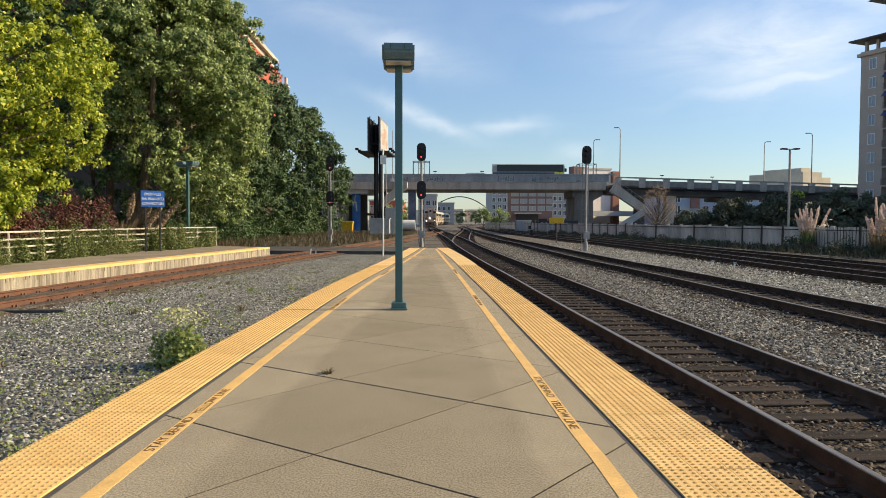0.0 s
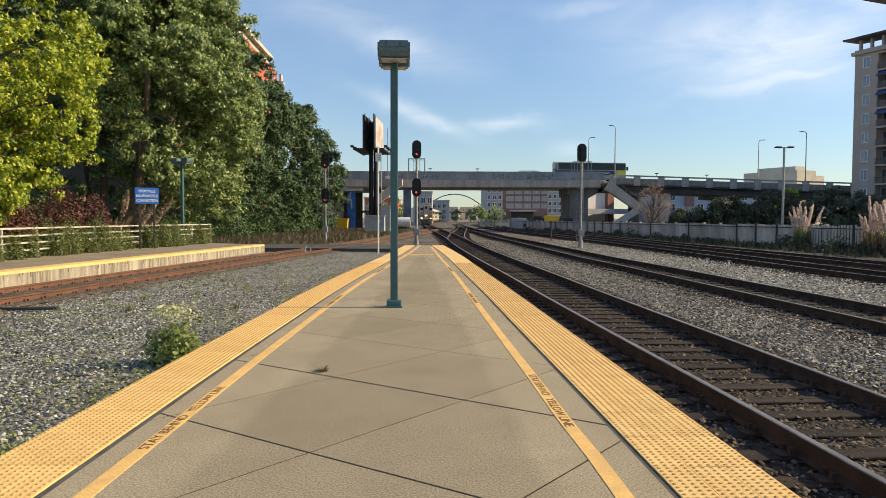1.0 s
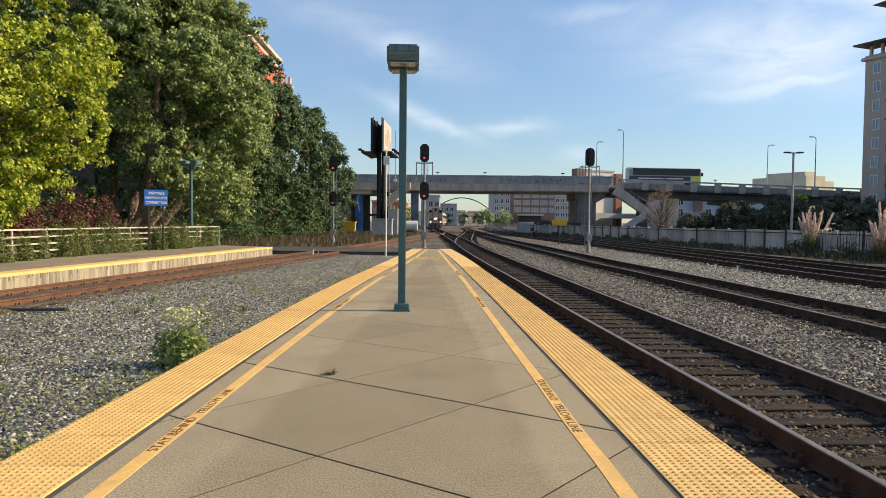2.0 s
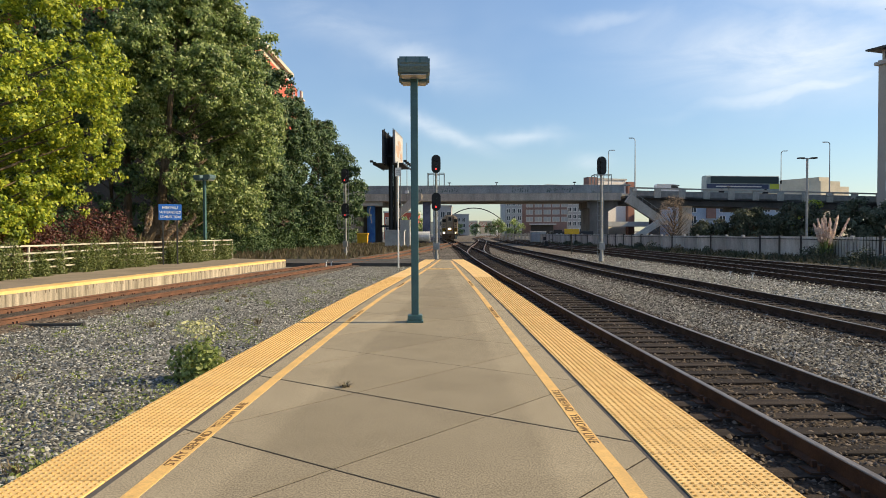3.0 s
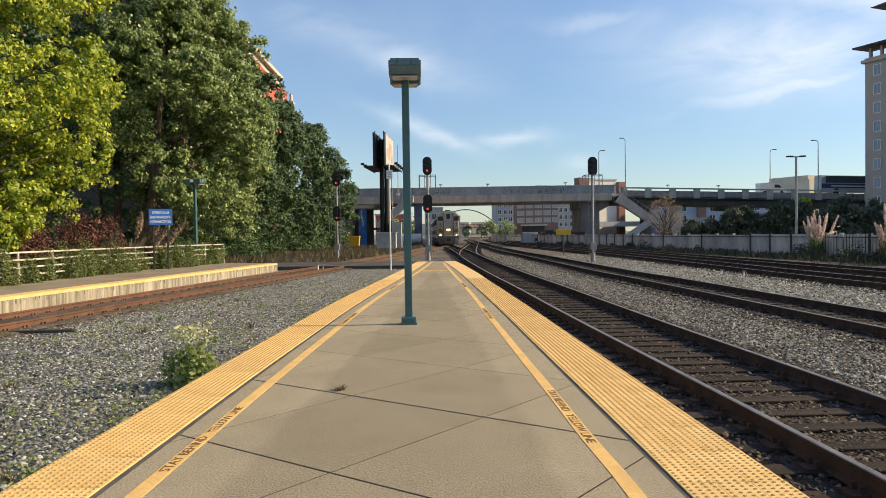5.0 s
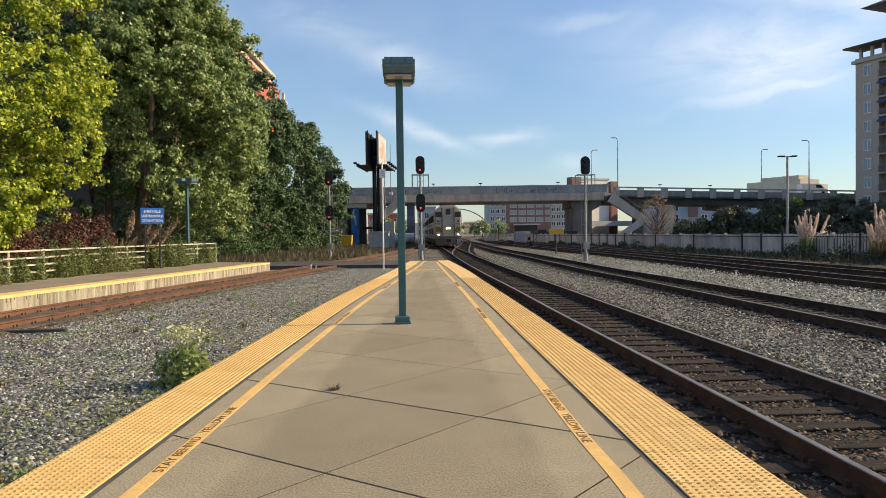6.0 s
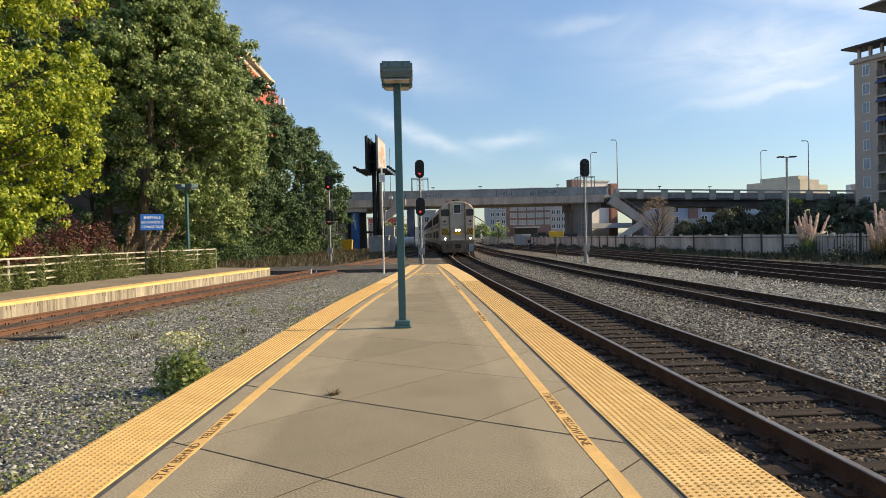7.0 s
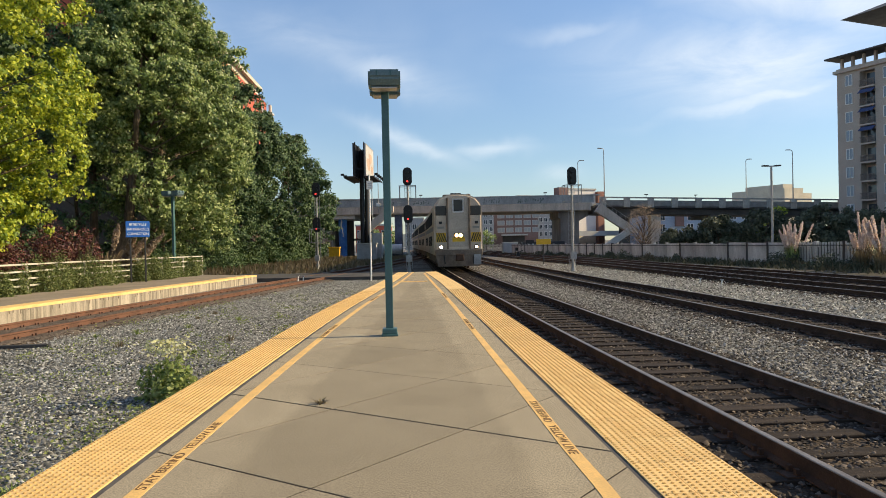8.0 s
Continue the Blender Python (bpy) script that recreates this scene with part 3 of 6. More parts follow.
SEALANT = mat("grey_sealant", (0.11, 0.105, 0.10), (0.075, 0.07, 0.068), 0.9, 3, 60, 0.2)
for line, d in ((inner_l, 0.022), (inner_r, -0.02)):
    part("sealant_strip", sweep(bmesh.new(), line + normals_of(line) * d, [(-0.022, -0.03), (0.022, -0.03), (0.022, -0.001), (-0.022, -0.001)]), SEALANT, platform, "dark grey sealant between slab and edge")
ha, hb = 0.69, 1.0                       # wide joints: 0.69 x + y = c
ta, tb_ = -1.28, 1.0                     # fine joints the other way
for i in range(-10, 22):
    c0 = 4.52 + 2.06 * i
    g0, g1 = ({0: 0.013, 1: 0.018}.get(q, 0.007) for q in (i, i + 1))
    row = clip(clip(top_poly, ha, hb, c0 + 2.06 - g1), -ha, -hb, -c0 - g0)
    if len(row) < 3:
        continue
    for k in range(-9, 24):
        d0 = -1.1 + 2.4 * k
        cell = clip(clip(row, ta, tb_, d0 + 2.4 - 0.012), -ta, -tb_, -d0 - 0.012)
        if len(cell) < 3 or abs(sum(x0 * y1 - x1 * y0 for (x0, y0), (x1, y1) in zip(cell, cell[1:] + cell[:1]))) < 0.001:
            continue
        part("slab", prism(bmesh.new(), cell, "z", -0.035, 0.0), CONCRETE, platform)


DOME = mat("worn_dome_yellow", (0.60, 0.36, 0.11), (0.46, 0.27, 0.08), 0.8, 3.0, 60, 0.1, spread=0.9)


def tactile_mesh(length, domes=12):
    """A yellow panel in three strips, with rows of small worn domes."""
    bm = bmesh.new()
    for i in range(3):
        box(bm, -0.303 + 0.2027 * i, -0.303 + 0.2027 * i + 0.199, 0.005, length - 0.005, -0.06, 0.008)
    for ix in range(domes):
        for iy in range(domes):
            x, y = -0.279 + ix * 0.0508, 0.0254 + iy * 0.0508
            turn = (0.4, 1.65, 2.9, 4.16, 5.4)
            r = [bm.verts.new((x + 0.0135 * math.cos(a), y + 0.0135 * math.sin(a), 0.0078)) for a in turn]
            t = [bm.verts.new((x + 0.0085 * math.cos(a), y + 0.0085 * math.sin(a), 0.0145)) for a in turn]
            for q in range(5):
                bm.faces.new((r[q], r[(q + 1) % 5], t[(q + 1) % 5], t[q])).material_index = 1
            bm.faces.new(t).material_index = 1
    me = bpy.data.meshes.new("tactile_tile")
    bm.to_mesh(me)
    bm.free()
    me.materials.append(TACTILE)
    me.materials.append(DOME)
    return me


TILE_MESH = tactile_mesh(0.61)
PLAIN_TILE = tactile_mesh(0.61, 0)


def lay_tiles(pts, d, parent, wide=1.0, tile=None):
    nor = normals_of(pts)
    for p, q, n in zip(pts, pts[1:], nor):
        rz = math.degrees(math.atan2(-(q - p)[0], (q - p)[1]))
        ob = link("tactile_tile", tile or (TILE_MESH if -5 < p[1] < 24 else PLAIN_TILE), None, parent)
        ob.matrix_basis = pose(p[0] + n[0] * d, p[1] + n[1] * d, 0, 0, 0, rz) @ Matrix.Diagonal((wide, 1, 1, 1))


lay_tiles(outer_r, -0.325, platform, 1.06)
lay_tiles(outer_l, 0.287, platform, 0.94)
for i in range(2):
    ob = link("tactile_tile", TILE_MESH, None, platform)
    ob.matrix_basis = pose(-0.27 - 0.61 * i, 29.6, 0.001, 0, 0, 90)


def stripe(ctrl, d, side):
    pts = curve_points(ctrl, 0.5)
    pts = pts + normals_of(pts) * d
    part("painted_stripe", sweep(bmesh.new(), pts, [(-0.052, -0.004), (0.052, -0.004), (0.052, 0.0035), (-0.052, 0.0035)]), STRIPE, platform, "worn yellow painted line")
    words = text_mesh("STAY BEHIND   YELLOW LINE", 0.118, 0.0008)
    for y in ((6.37, 13.9, 21.4) if side > 0 else (5.86, 13.4, 20.8)):
        j = int(np.argmin(abs(pts[:, 1] - y)))
        way = pts[j + 1] - pts[j - 1]
        rz = math.degrees(math.atan2(way[1], way[0])) + (180 if side > 0 else 0)
        ob = link("lettering", words, LETTER, platform, "brown letters STAY BEHIND YELLOW LINE")
        ob.matrix_basis = pose(pts[j][0], pts[j][1], 0.0052, 0, 0, rz) @ Matrix.Diagonal((1.1, 0.84, 1, 1))


stripe([(1.45, -14), (1.14, 0), (1.05, 4.4), (0.98, 5.8), (0.93, 7.1), (0.825, 9.5), (0.66, 13.4), (0.44, 18.6), (0.2, 23.5), (-0.02, 27.8), (-0.5, 37.5)], 0.0, 1)
stripe(EDGE_L, 0.84, -1)

# ---------------------------------------------------------------- platform across the side track
EDGE_FAR = [(-15.2, -24), (-13.6, -6), (-12.9, 6), (-11.85, 19.3), (-11.3, 25), (-9.75, 39.8)]
platform2 = thing("platform_2", "concrete side platform with whitewashed face and yellow edge", "platform", kind="structure")
e2 = curve_points(EDGE_FAR, 1.0)
outline2 = [tuple(p) for p in e2] + [(-14.2, 42.5), (-16.2, 34), (-16.4, 24), (-20, -24)]
part("platform_body", prism(bmesh.new(), outline2, "z", GROUND_Z - 0.1, 0.0), mat("platform_top_far", (0.30, 0.25, 0.19), (0.22, 0.185, 0.14), 0.9, 0.6, 40), platform2)
part("platform_face", sweep(bmesh.new(), e2, [(0.0, GROUND_Z - 0.1), (0.03, GROUND_Z - 0.1), (0.03, -0.02), (0.0, -0.02)]), WHITEWASH, platform2, "whitewashed face with dark vertical streaks")
streaks = bmesh.new()
srnd = random.Random(5)
fine2 = curve_points(EDGE_FAR, 0.16)
for p, n in zip(fine2, normals_of(fine2)):
    if srnd.random() < 0.6:
        w, h = srnd.uniform(0.006, 0.022), srnd.uniform(0.05, 0.2)
        box(streaks, -w, w, -0.002, 0.002, -0.03 - h, -0.03, m=pose(p[0] + n[0] * 0.032, p[1] + n[1] * 0.032, 0, 0, 0, math.degrees(math.atan2(n[0], -n[1]))))
part("rust_streaks", streaks, mat("streak_brown", (0.16, 0.12, 0.08), rough=0.9, grain=20), platform2, "dark drip stains")
part("yellow_lip", sweep(bmesh.new(), e2, [(0.0, -0.075), (0.036, -0.075), (0.036, -0.004), (0.0, -0.004)]), TACTILE, platform2, "yellow painted platform lip")
e2t = curve_points(EDGE_FAR, 0.61)
lay_tiles(e2t[36:], -0.29, platform2, 1.0, PLAIN_TILE)


# ---------------------------------------------------------------- lamps, signs and posts on the platforms
# Lamp heads get a paler green than the poles.
LAMPGREEN = mat("pale_lamp_green", (0.12, 0.185, 0.2), (0.09, 0.15, 0.165), 0.45, 2, 40, 0.03)


def platform_lamp(m, label):
    root = thing("platform_lamp", label, "street lamp", m, "green platform lamps")
    part("pole", bx(-0.062, 0.062, -0.062, 0.062, 0.02, 4.11, bevel=0.012), GREENPAINT, root)
    part("base_plate", bx(-0.14, 0.14, -0.14, 0.14, 0, 0.035, bevel=0.008), GREENPAINT, root)
    part("base_cover", bx(-0.125, 0.125, -0.125, 0.125, 0.035, 0.13, bevel=0.02), GREENPAINT, root)
    part("cross_arm", bx(-0.04, 0.04, -0.3, 0.3, 4.1, 4.18, bevel=0.008), GREENPAINT, root)
    for s in (-1, 1):
        bm = bmesh.new()
        prism(bm, [(s * 0.1, 4.08), (s * 0.43, 4.08), (s * 0.53, 4.22), (s * 0.53, 4.35), (s * 0.1, 4.35)], "x", -0.26, 0.26)
        bmesh.ops.bevel(bm, geom=list(bm.edges), offset=0.03, segments=2, affect="EDGES")
        head = part("lamp_head", bm, LAMPGREEN, root, "dark green shoebox lamp housing")
        part("lens", bx(-0.2, 0.2, min(s * 0.16, s * 0.44), max(s * 0.16, s * 0.44), 4.065, 4.081), plain("lamp_lens", (0.42, 0.40, 0.38), 0.3), head, "clouded lens plate")
        for x in (-0.12, 0.1):
            part("latch", bx(x - 0.012, x + 0.012, s * 0.53 - 0.012, s * 0.53 + 0.012, 4.24, 4.33), GREENPAINT, head)
    return root


platform_lamp(pose(-0.755, 12.56, 0, 0, 0, 3), "dark green steel platform lamp with twin box heads")
platform_lamp(pose(-14.17, 39.7, 0, 0, 0, 70) @ Matrix.Scale(1.08, 4), "dark green platform lamp standing beside the cream railing")

sign = thing("station_sign", "blue station sign with white lettering on two dark posts", "sign", pose(-13.92, 34.35, 0, 0, 0, 38))
for x in (-0.33, 0.33):
    part("post", bx(x - 0.035, x + 0.035, -0.03, 0.03, 0, 2.88, bevel=0.006), BLACK, sign)
panel = part("panel", bx(-0.54, 0.54, -0.06, -0.03, 2.12, 2.88, bevel=0.01), SIGNBLUE, sign, "blue enamel panel")
for i, (w, sx) in enumerate((("EMERYVILLE", 1.0), ("SAN FRANCISCO", 0.92), ("CONNECTION", 1.0))):
    ob = link("lettering", text_mesh(w, 0.175, 0.003), WHITE, panel, "white capital letters " + w)
    ob.matrix_basis = pose(0, -0.064, 2.71 - 0.22 * i, 90, 0, 0) @ Matrix.Diagonal((sx * 0.82, 1.0, 1, 1))

post = thing("marker_post", "slim white post with a small white sign plate", "post", pose(-3.33, 38.4, GROUND_Z))
part("post", tb((0, 0, 0), (0, 0, 5.65), 0.045, n=10), WHITE, post)
plate = part("sign_plate", bx(-0.14, 0.18, -0.08, -0.06, 4.86, 5.32, bevel=0.006), WHITE, post, "white plate with unreadable grey marks")
for k in range(3):
    part("mark", bx(-0.09, 0.13, -0.083, -0.0805, 4.97 + 0.1 * k, 4.99 + 0.1 * k), GALV, plate)

railing = thing("railing", "cream tubular steel railing with four rails half hidden in bushes", "railing")
rail_line = curve_points([(-15.6, 14), (-14.95, 24), (-14.9, 32), (-13.4, 42)], 2.2)
for p in rail_line:
    part("post", tb((p[0], p[1], 0), (p[0], p[1], 1.08), 0.04, n=8), CREAM, railing)
for h in (0.3, 0.56, 0.82, 1.08):
    part("rail", sweep(bmesh.new(), curve_points([(-15.6, 14), (-14.95, 24), (-14.9, 32), (-13.4, 42)], 1.1), [(-0.03, h - 0.03), (0.03, h - 0.03), (0.03, h + 0.03), (-0.03, h + 0.03)]), CREAM, railing)


# ---------------------------------------------------------------- railway signals
def signal(m, label, heads, cage, top, lit=True):
    root = thing("railway_signal", label, "railway signal", m, "railway signals")
    part("mast", tb((0, 0, 0.5), (0, 0, top), 0.085, 0.07, n=12), GALV, root)
    part("foundation", tb((0, 0, 0), (0, 0, 0.5), 0.16, 0.13, n=10), GALV, root)
    part("relay_box", bx(-0.19, 0.19, -0.32, -0.09, 0.75, 1.2, bevel=0.015), GALV, root)
    for z in heads:
        bm = bmesh.new()
        prism(bm, [(0.3 * math.cos(a), z + (0.3 if math.sin(a) > 0 else -0.3) + 0.3 * math.sin(a)) for a in [math.tau * (i + 0.5) / 24 for i in range(24)]], "y", -0.14, -0.1)
        head = part("backboard", bm, BLACK, root, "black oval backboard")
        for k, dz in enumerate((0.33, 0, -0.33)):
            hood = bmesh.new()
            tube(hood, (0, -0.14, z + dz), (0, -0.34, z + dz), 0.12, 0.125, n=14)
            part("hood", hood, BLACK, head, "black lens hood")
            if k == 2 and lit:
                part("red_lens", tb((0, -0.342, z + dz), (0, -0.352, z + dz), 0.055, n=14), RED_LAMP, head, "glowing red lens")
        part("head_box", bx(-0.15, 0.15, -0.1, 0.12, z - 0.45, z + 0.45, bevel=0.02), BLACK, root)
    for z in cage:
        frame_part = bmesh.new()
        for x0, x1, y0, y1 in ((-0.55, 0.55, -0.5, -0.46), (-0.55, 0.55, 0.46, 0.5), (-0.55, -0.51, -0.5, 0.5), (0.51, 0.55, -0.5, 0.5)):
            box(frame_part, x0, x1, y0, y1, z, z + 0.05)
            box(frame_part, x0, x1, y0, y1, z + 1.05, z + 1.09)
        for x in (-0.53, 0.53):
            for y in (-0.48, 0.48):
                box(frame_part, x - 0.02, x + 0.02, y - 0.02, y + 0.02, z, z + 1.07)
        part("service_cage", frame_part, GALV, root, "open steel service platform")["kind"] = "stuff"
    lad = bmesh.new()
    for x in (-0.2, 0.2):
        box(lad, x - 0.015, x + 0.015, 0.24, 0.27, 0.3, top - 0.6)
    for k in range(int((top - 1) / 0.3)):
        box(lad, -0.2, 0.2, 0.245, 0.265, 0.5 + 0.3 * k, 0.525 + 0.3 * k)
    part("ladder", lad, GALV, root, "thin steel ladder")
    return root


signal(pose(-1.62, 47.4, GROUND_Z), "black two-headed railway signal on a grey mast showing red", (6.35, 3.88), (4.65,), 6.5)
signal(pose(8.93, 46.2, GROUND_Z), "tall grey signal mast with one black oval head", (6.05,), (4.4,), 6.3, lit=False)
signal(pose(-9.2, 57.2, GROUND_Z), "dark two-headed railway signal showing red before the trees", (6.35, 3.6), (2.2,), 6.8)


# ---------------------------------------------------------------- trees and plants
def tree(m, label, height, radius, low, n, leaf, size, seed, clumps=85, trunk=0.28, foot=(0, 0), bare=None, limb=0.09, bunch=60, taper=0.4):
    r = np.random.default_rng(seed)
    root = thing("tree", label, "tree", m, "trees")
    bm = bmesh.new()
    lean = r.uniform(-0.5, 0.5, 2)
    tube(bm, (foot[0], foot[1], 0), (foot[0] * 0.5 + lean[0] * 0.3, foot[1] * 0.5 + lean[1] * 0.3, low + 0.5), trunk, trunk * 0.8, 10)
    tube(bm, (foot[0] * 0.5 + lean[0] * 0.3, foot[1] * 0.5 + lean[1] * 0.3, low + 0.45), (lean[0], lean[1], height * 0.85), trunk * 0.6, 0.03, 8)
    part("trunk", bm, BARK, root, "brown tapered trunk")
    limb_bm = bmesh.new()
    cz, rz = (height + low) / 2, (height - low) / 2
    uz, turn = r.uniform(-0.95, 0.95, clumps), r.uniform(0, math.tau, clumps)
    ring = (1 - abs(uz) ** 2.6) ** 0.5 * r.uniform(0.4, 0.97, clumps) ** 0.6
    c = np.column_stack((np.cos(turn) * ring * radius, np.sin(turn) * ring * radius, uz * 0.92 * rz))
    c[:, :2] *= np.maximum(0.2, 1 - taper * np.clip(c[:, 2:] / rz, 0, 1))
    c[:, 2] += cz
    for k in range(0, clumps, 3 if limb > 0.05 else 1):
        z0 = min(max(low, c[k, 2] - 2.0), height * 0.75)
        tube(limb_bm, (lean[0] * z0 / height, lean[1] * z0 / height, z0), c[k], limb, 0.015, 5)
    part("branching", limb_bm, BARK, root, "thin branching limbs")["kind"] = "stuff"
    # twigs on the outside of each clump, each with its bunch of leaves
    if bare is not None:
        gone = (c[:, 0] < bare[0]) & (c[:, 2] < bare[1])
        c[gone] = c[r.choice(np.flatnonzero(~gone), gone.sum())] + r.normal(0, 0.5, (gone.sum(), 3))
    nb = max(40, n // bunch)
    cr = r.uniform(0.65, 1.35, (clumps, 1)) * radius * 0.25
    k = r.integers(0, clumps, nb)
    d = r.normal(0, 1, (nb, 3)) + (c[k] - np.array([0, 0, cz])) / np.array([radius, radius, rz]) * 0.8
    d[:, 2] += 0.25
    d /= np.linalg.norm(d, axis=1)[:, None]
    twig = c[k] + d * cr[k] * r.uniform(0.75, 1.1, (nb, 1))
    q = r.integers(0, nb, n)
    e = r.normal(0, 1, (n, 3))
    e /= np.linalg.norm(e, axis=1)[:, None]
    p = twig[q] + e * (size * 2.1 * r.uniform(0.6, 1.35, (nb, 1)))[q] * r.uniform(0.3, 1.1, (n, 1)) * np.array([1, 1, 0.8])
    nor = d[q] * 0.35 + e * 1.1
    nor[:, 2] += 0.35
    nor[:, 0] += 0.5
    v, f = leaves(r, p, nor, size)
    ob = link("crown", quick_mesh("crown", v, f), leaf, root, "uneven crown of many small leaves")
    return root


def bush(name, m, label, size3, n, leaf, size, seed, category="bush", group=""):
    r = np.random.default_rng(seed)
    root = thing(name, label, category, m, group)
    cl = max(6, n // 220)
    u = r.normal(0, 1, (cl, 3))
    u /= np.linalg.norm(u, axis=1)[:, None]
    c = u * r.uniform(0.3, 0.75, (cl, 1)) * np.array(size3)
    c[:, 2] = abs(c[:, 2])
    k = r.integers(0, cl, n)
    d = r.normal(0, 1, (n, 3))
    d /= np.linalg.norm(d, axis=1)[:, None]
    p = c[k] + d * (r.uniform(0.1, 1, (n, 1)) ** 0.5) * np.array(size3) * 0.42
    p[:, 2] = np.abs(p[:, 2])
    v, f = leaves(r, p, d + np.array([0, 0, 0.4]), size)
    link("foliage", quick_mesh("foliage", v, f), leaf, root)
    bm = bmesh.new()
    for q in range(0, cl, 2):
        tube(bm, (c[q, 0] * 0.2, c[q, 1] * 0.2, -0.1), c[q], 0.025, 0.008, 5)
    part("stems", bm, BARK, root)
    return root


def blades(name, m, label, n, height, spread, leaf, width, seed, category, plumes=0, lean=0.5, group="", plume_look=None, toward=None):
    """A tuft of bent blades, with feathery plumes where asked."""
    r = np.random.default_rng(seed)
    root = thing(name, label, category, m, group)
    V, F = [], []
    for i in range(n):
        a, h = r.uniform(0, 6.283), height * r.uniform(0.5, 1)
        b = np.array([math.cos(a), math.sin(a), 0])
        o = b * r.uniform(0, spread * 0.4)
        s = np.array([-b[1], b[0], 0]) * width * 0.5
        out = r.uniform(0.1, 1) * lean * h
        k = len(V)
        for t, w in ((0, 1), (0.5, 0.9), (1, 0.1)):
            q = o + b * out * t * t + np.array([0, 0, h * (t - 0.25 * t * t * lean)])
            V += [q - s * w, q + s * w]
        F += [(k, k + 1, k + 3, k + 2), (k + 2, k + 3, k + 5, k + 4)]
    part_ob = link("blade_tuft", quick_mesh("blade_tuft", np.array(V), np.array(F)), leaf, root)
    for i in range(plumes):
        a, h = r.uniform(0, 6.283), height * r.uniform(0.95, 1.75)
        tilt = r.uniform(0.03, 0.45)
        if toward is not None:
            a, tilt = toward + r.uniform(-0.5, 0.5), r.uniform(0.25, 1.25)
        b = Vector((math.cos(a) * tilt, math.sin(a) * tilt, 1)).normalized()
        stem = part("stem", tb((0, 0, 0), b * h, 0.015, 0.008, 5), LEAF_DRY, root)
        n2, fat = (190, 0.048) if toward is None else (340, 0.24)
        t = r.uniform(0, 1, (n2, 1))
        pr = fat * np.sin(np.clip(t * 2.9 + 0.2, 0, 3.14)) + 0.02
        d = r.normal(0, 1, (n2, 3))
        d /= np.linalg.norm(d, axis=1)[:, None]
        p = np.array(b) * (h * 0.6 + t * h * 0.4) + d * pr * 0.7
        v, f = leaves(r, p, d, 0.14, droop=-2.5)
        link("plume", quick_mesh("plume", v, f), plume_look or PLUME, root, "feathery beige plume")
    return root


# Second tree has dark leaves to stand in for shade between the front crowns.
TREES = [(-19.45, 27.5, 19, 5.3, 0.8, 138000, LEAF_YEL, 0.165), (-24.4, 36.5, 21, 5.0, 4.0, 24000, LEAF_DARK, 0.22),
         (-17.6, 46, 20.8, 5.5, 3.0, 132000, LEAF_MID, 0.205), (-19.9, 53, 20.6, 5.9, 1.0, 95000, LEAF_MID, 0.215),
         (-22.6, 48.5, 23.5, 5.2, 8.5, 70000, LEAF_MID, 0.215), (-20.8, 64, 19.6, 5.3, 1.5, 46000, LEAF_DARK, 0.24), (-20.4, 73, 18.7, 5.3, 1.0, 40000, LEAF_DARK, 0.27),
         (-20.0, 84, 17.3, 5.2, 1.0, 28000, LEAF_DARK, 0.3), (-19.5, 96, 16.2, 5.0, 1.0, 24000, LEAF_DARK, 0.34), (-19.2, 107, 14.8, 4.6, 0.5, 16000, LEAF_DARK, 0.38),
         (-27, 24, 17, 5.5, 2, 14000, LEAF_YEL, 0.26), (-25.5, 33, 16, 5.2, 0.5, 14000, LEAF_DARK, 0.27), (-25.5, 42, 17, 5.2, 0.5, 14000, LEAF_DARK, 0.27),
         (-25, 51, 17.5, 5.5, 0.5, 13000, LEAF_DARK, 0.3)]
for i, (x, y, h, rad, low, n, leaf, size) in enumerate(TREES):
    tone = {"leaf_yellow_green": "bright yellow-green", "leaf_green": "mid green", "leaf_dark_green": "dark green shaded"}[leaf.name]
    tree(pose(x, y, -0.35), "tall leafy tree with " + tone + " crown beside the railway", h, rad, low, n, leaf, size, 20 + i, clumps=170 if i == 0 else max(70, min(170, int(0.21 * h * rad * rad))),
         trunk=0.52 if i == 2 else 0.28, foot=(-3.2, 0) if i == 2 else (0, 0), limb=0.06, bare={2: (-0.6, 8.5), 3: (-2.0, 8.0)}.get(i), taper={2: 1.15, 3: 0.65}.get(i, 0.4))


# undergrowth along the side platform
rb = random.Random(11)
for i in range(21):
    y = 16.5 + i * 1.26
    x = np.interp(y, [14, 24, 32, 42], [-15.6, -14.95, -14.9, -13.4])
    s = rb.uniform(0.8, 1.15)
    bush("bush", pose(x - 0.1 + rb.uniform(-0.3, 0.35), y, -0.02, 0, 0, rb.uniform(0, 360)), "leafy green bush growing through the cream railing",
         (0.7 * s, 0.8 * s, 1.5 * s), 3000, LEAF_HEDGE, 0.075, 100 + i, group="bushes along the railing")
for i, (x, y, sx, sy, sz) in enumerate(((-17.6, 21, 1.6, 2.6, 3.2), (-17.8, 25.5, 1.7, 2.6, 3.6), (-17.6, 29.5, 1.6, 2.2, 3.4), (-17.2, 33.0, 1.5, 1.8, 3.2), (-16.7, 34.6, 1.3, 1.4, 3.1))):
    bush("shrub", pose(x, y, -0.3), "purple-leaved shrub behind the railing", (sx, sy, sz), 9000, LEAF_RED, 0.115, 130 + i, group="purple shrubs")
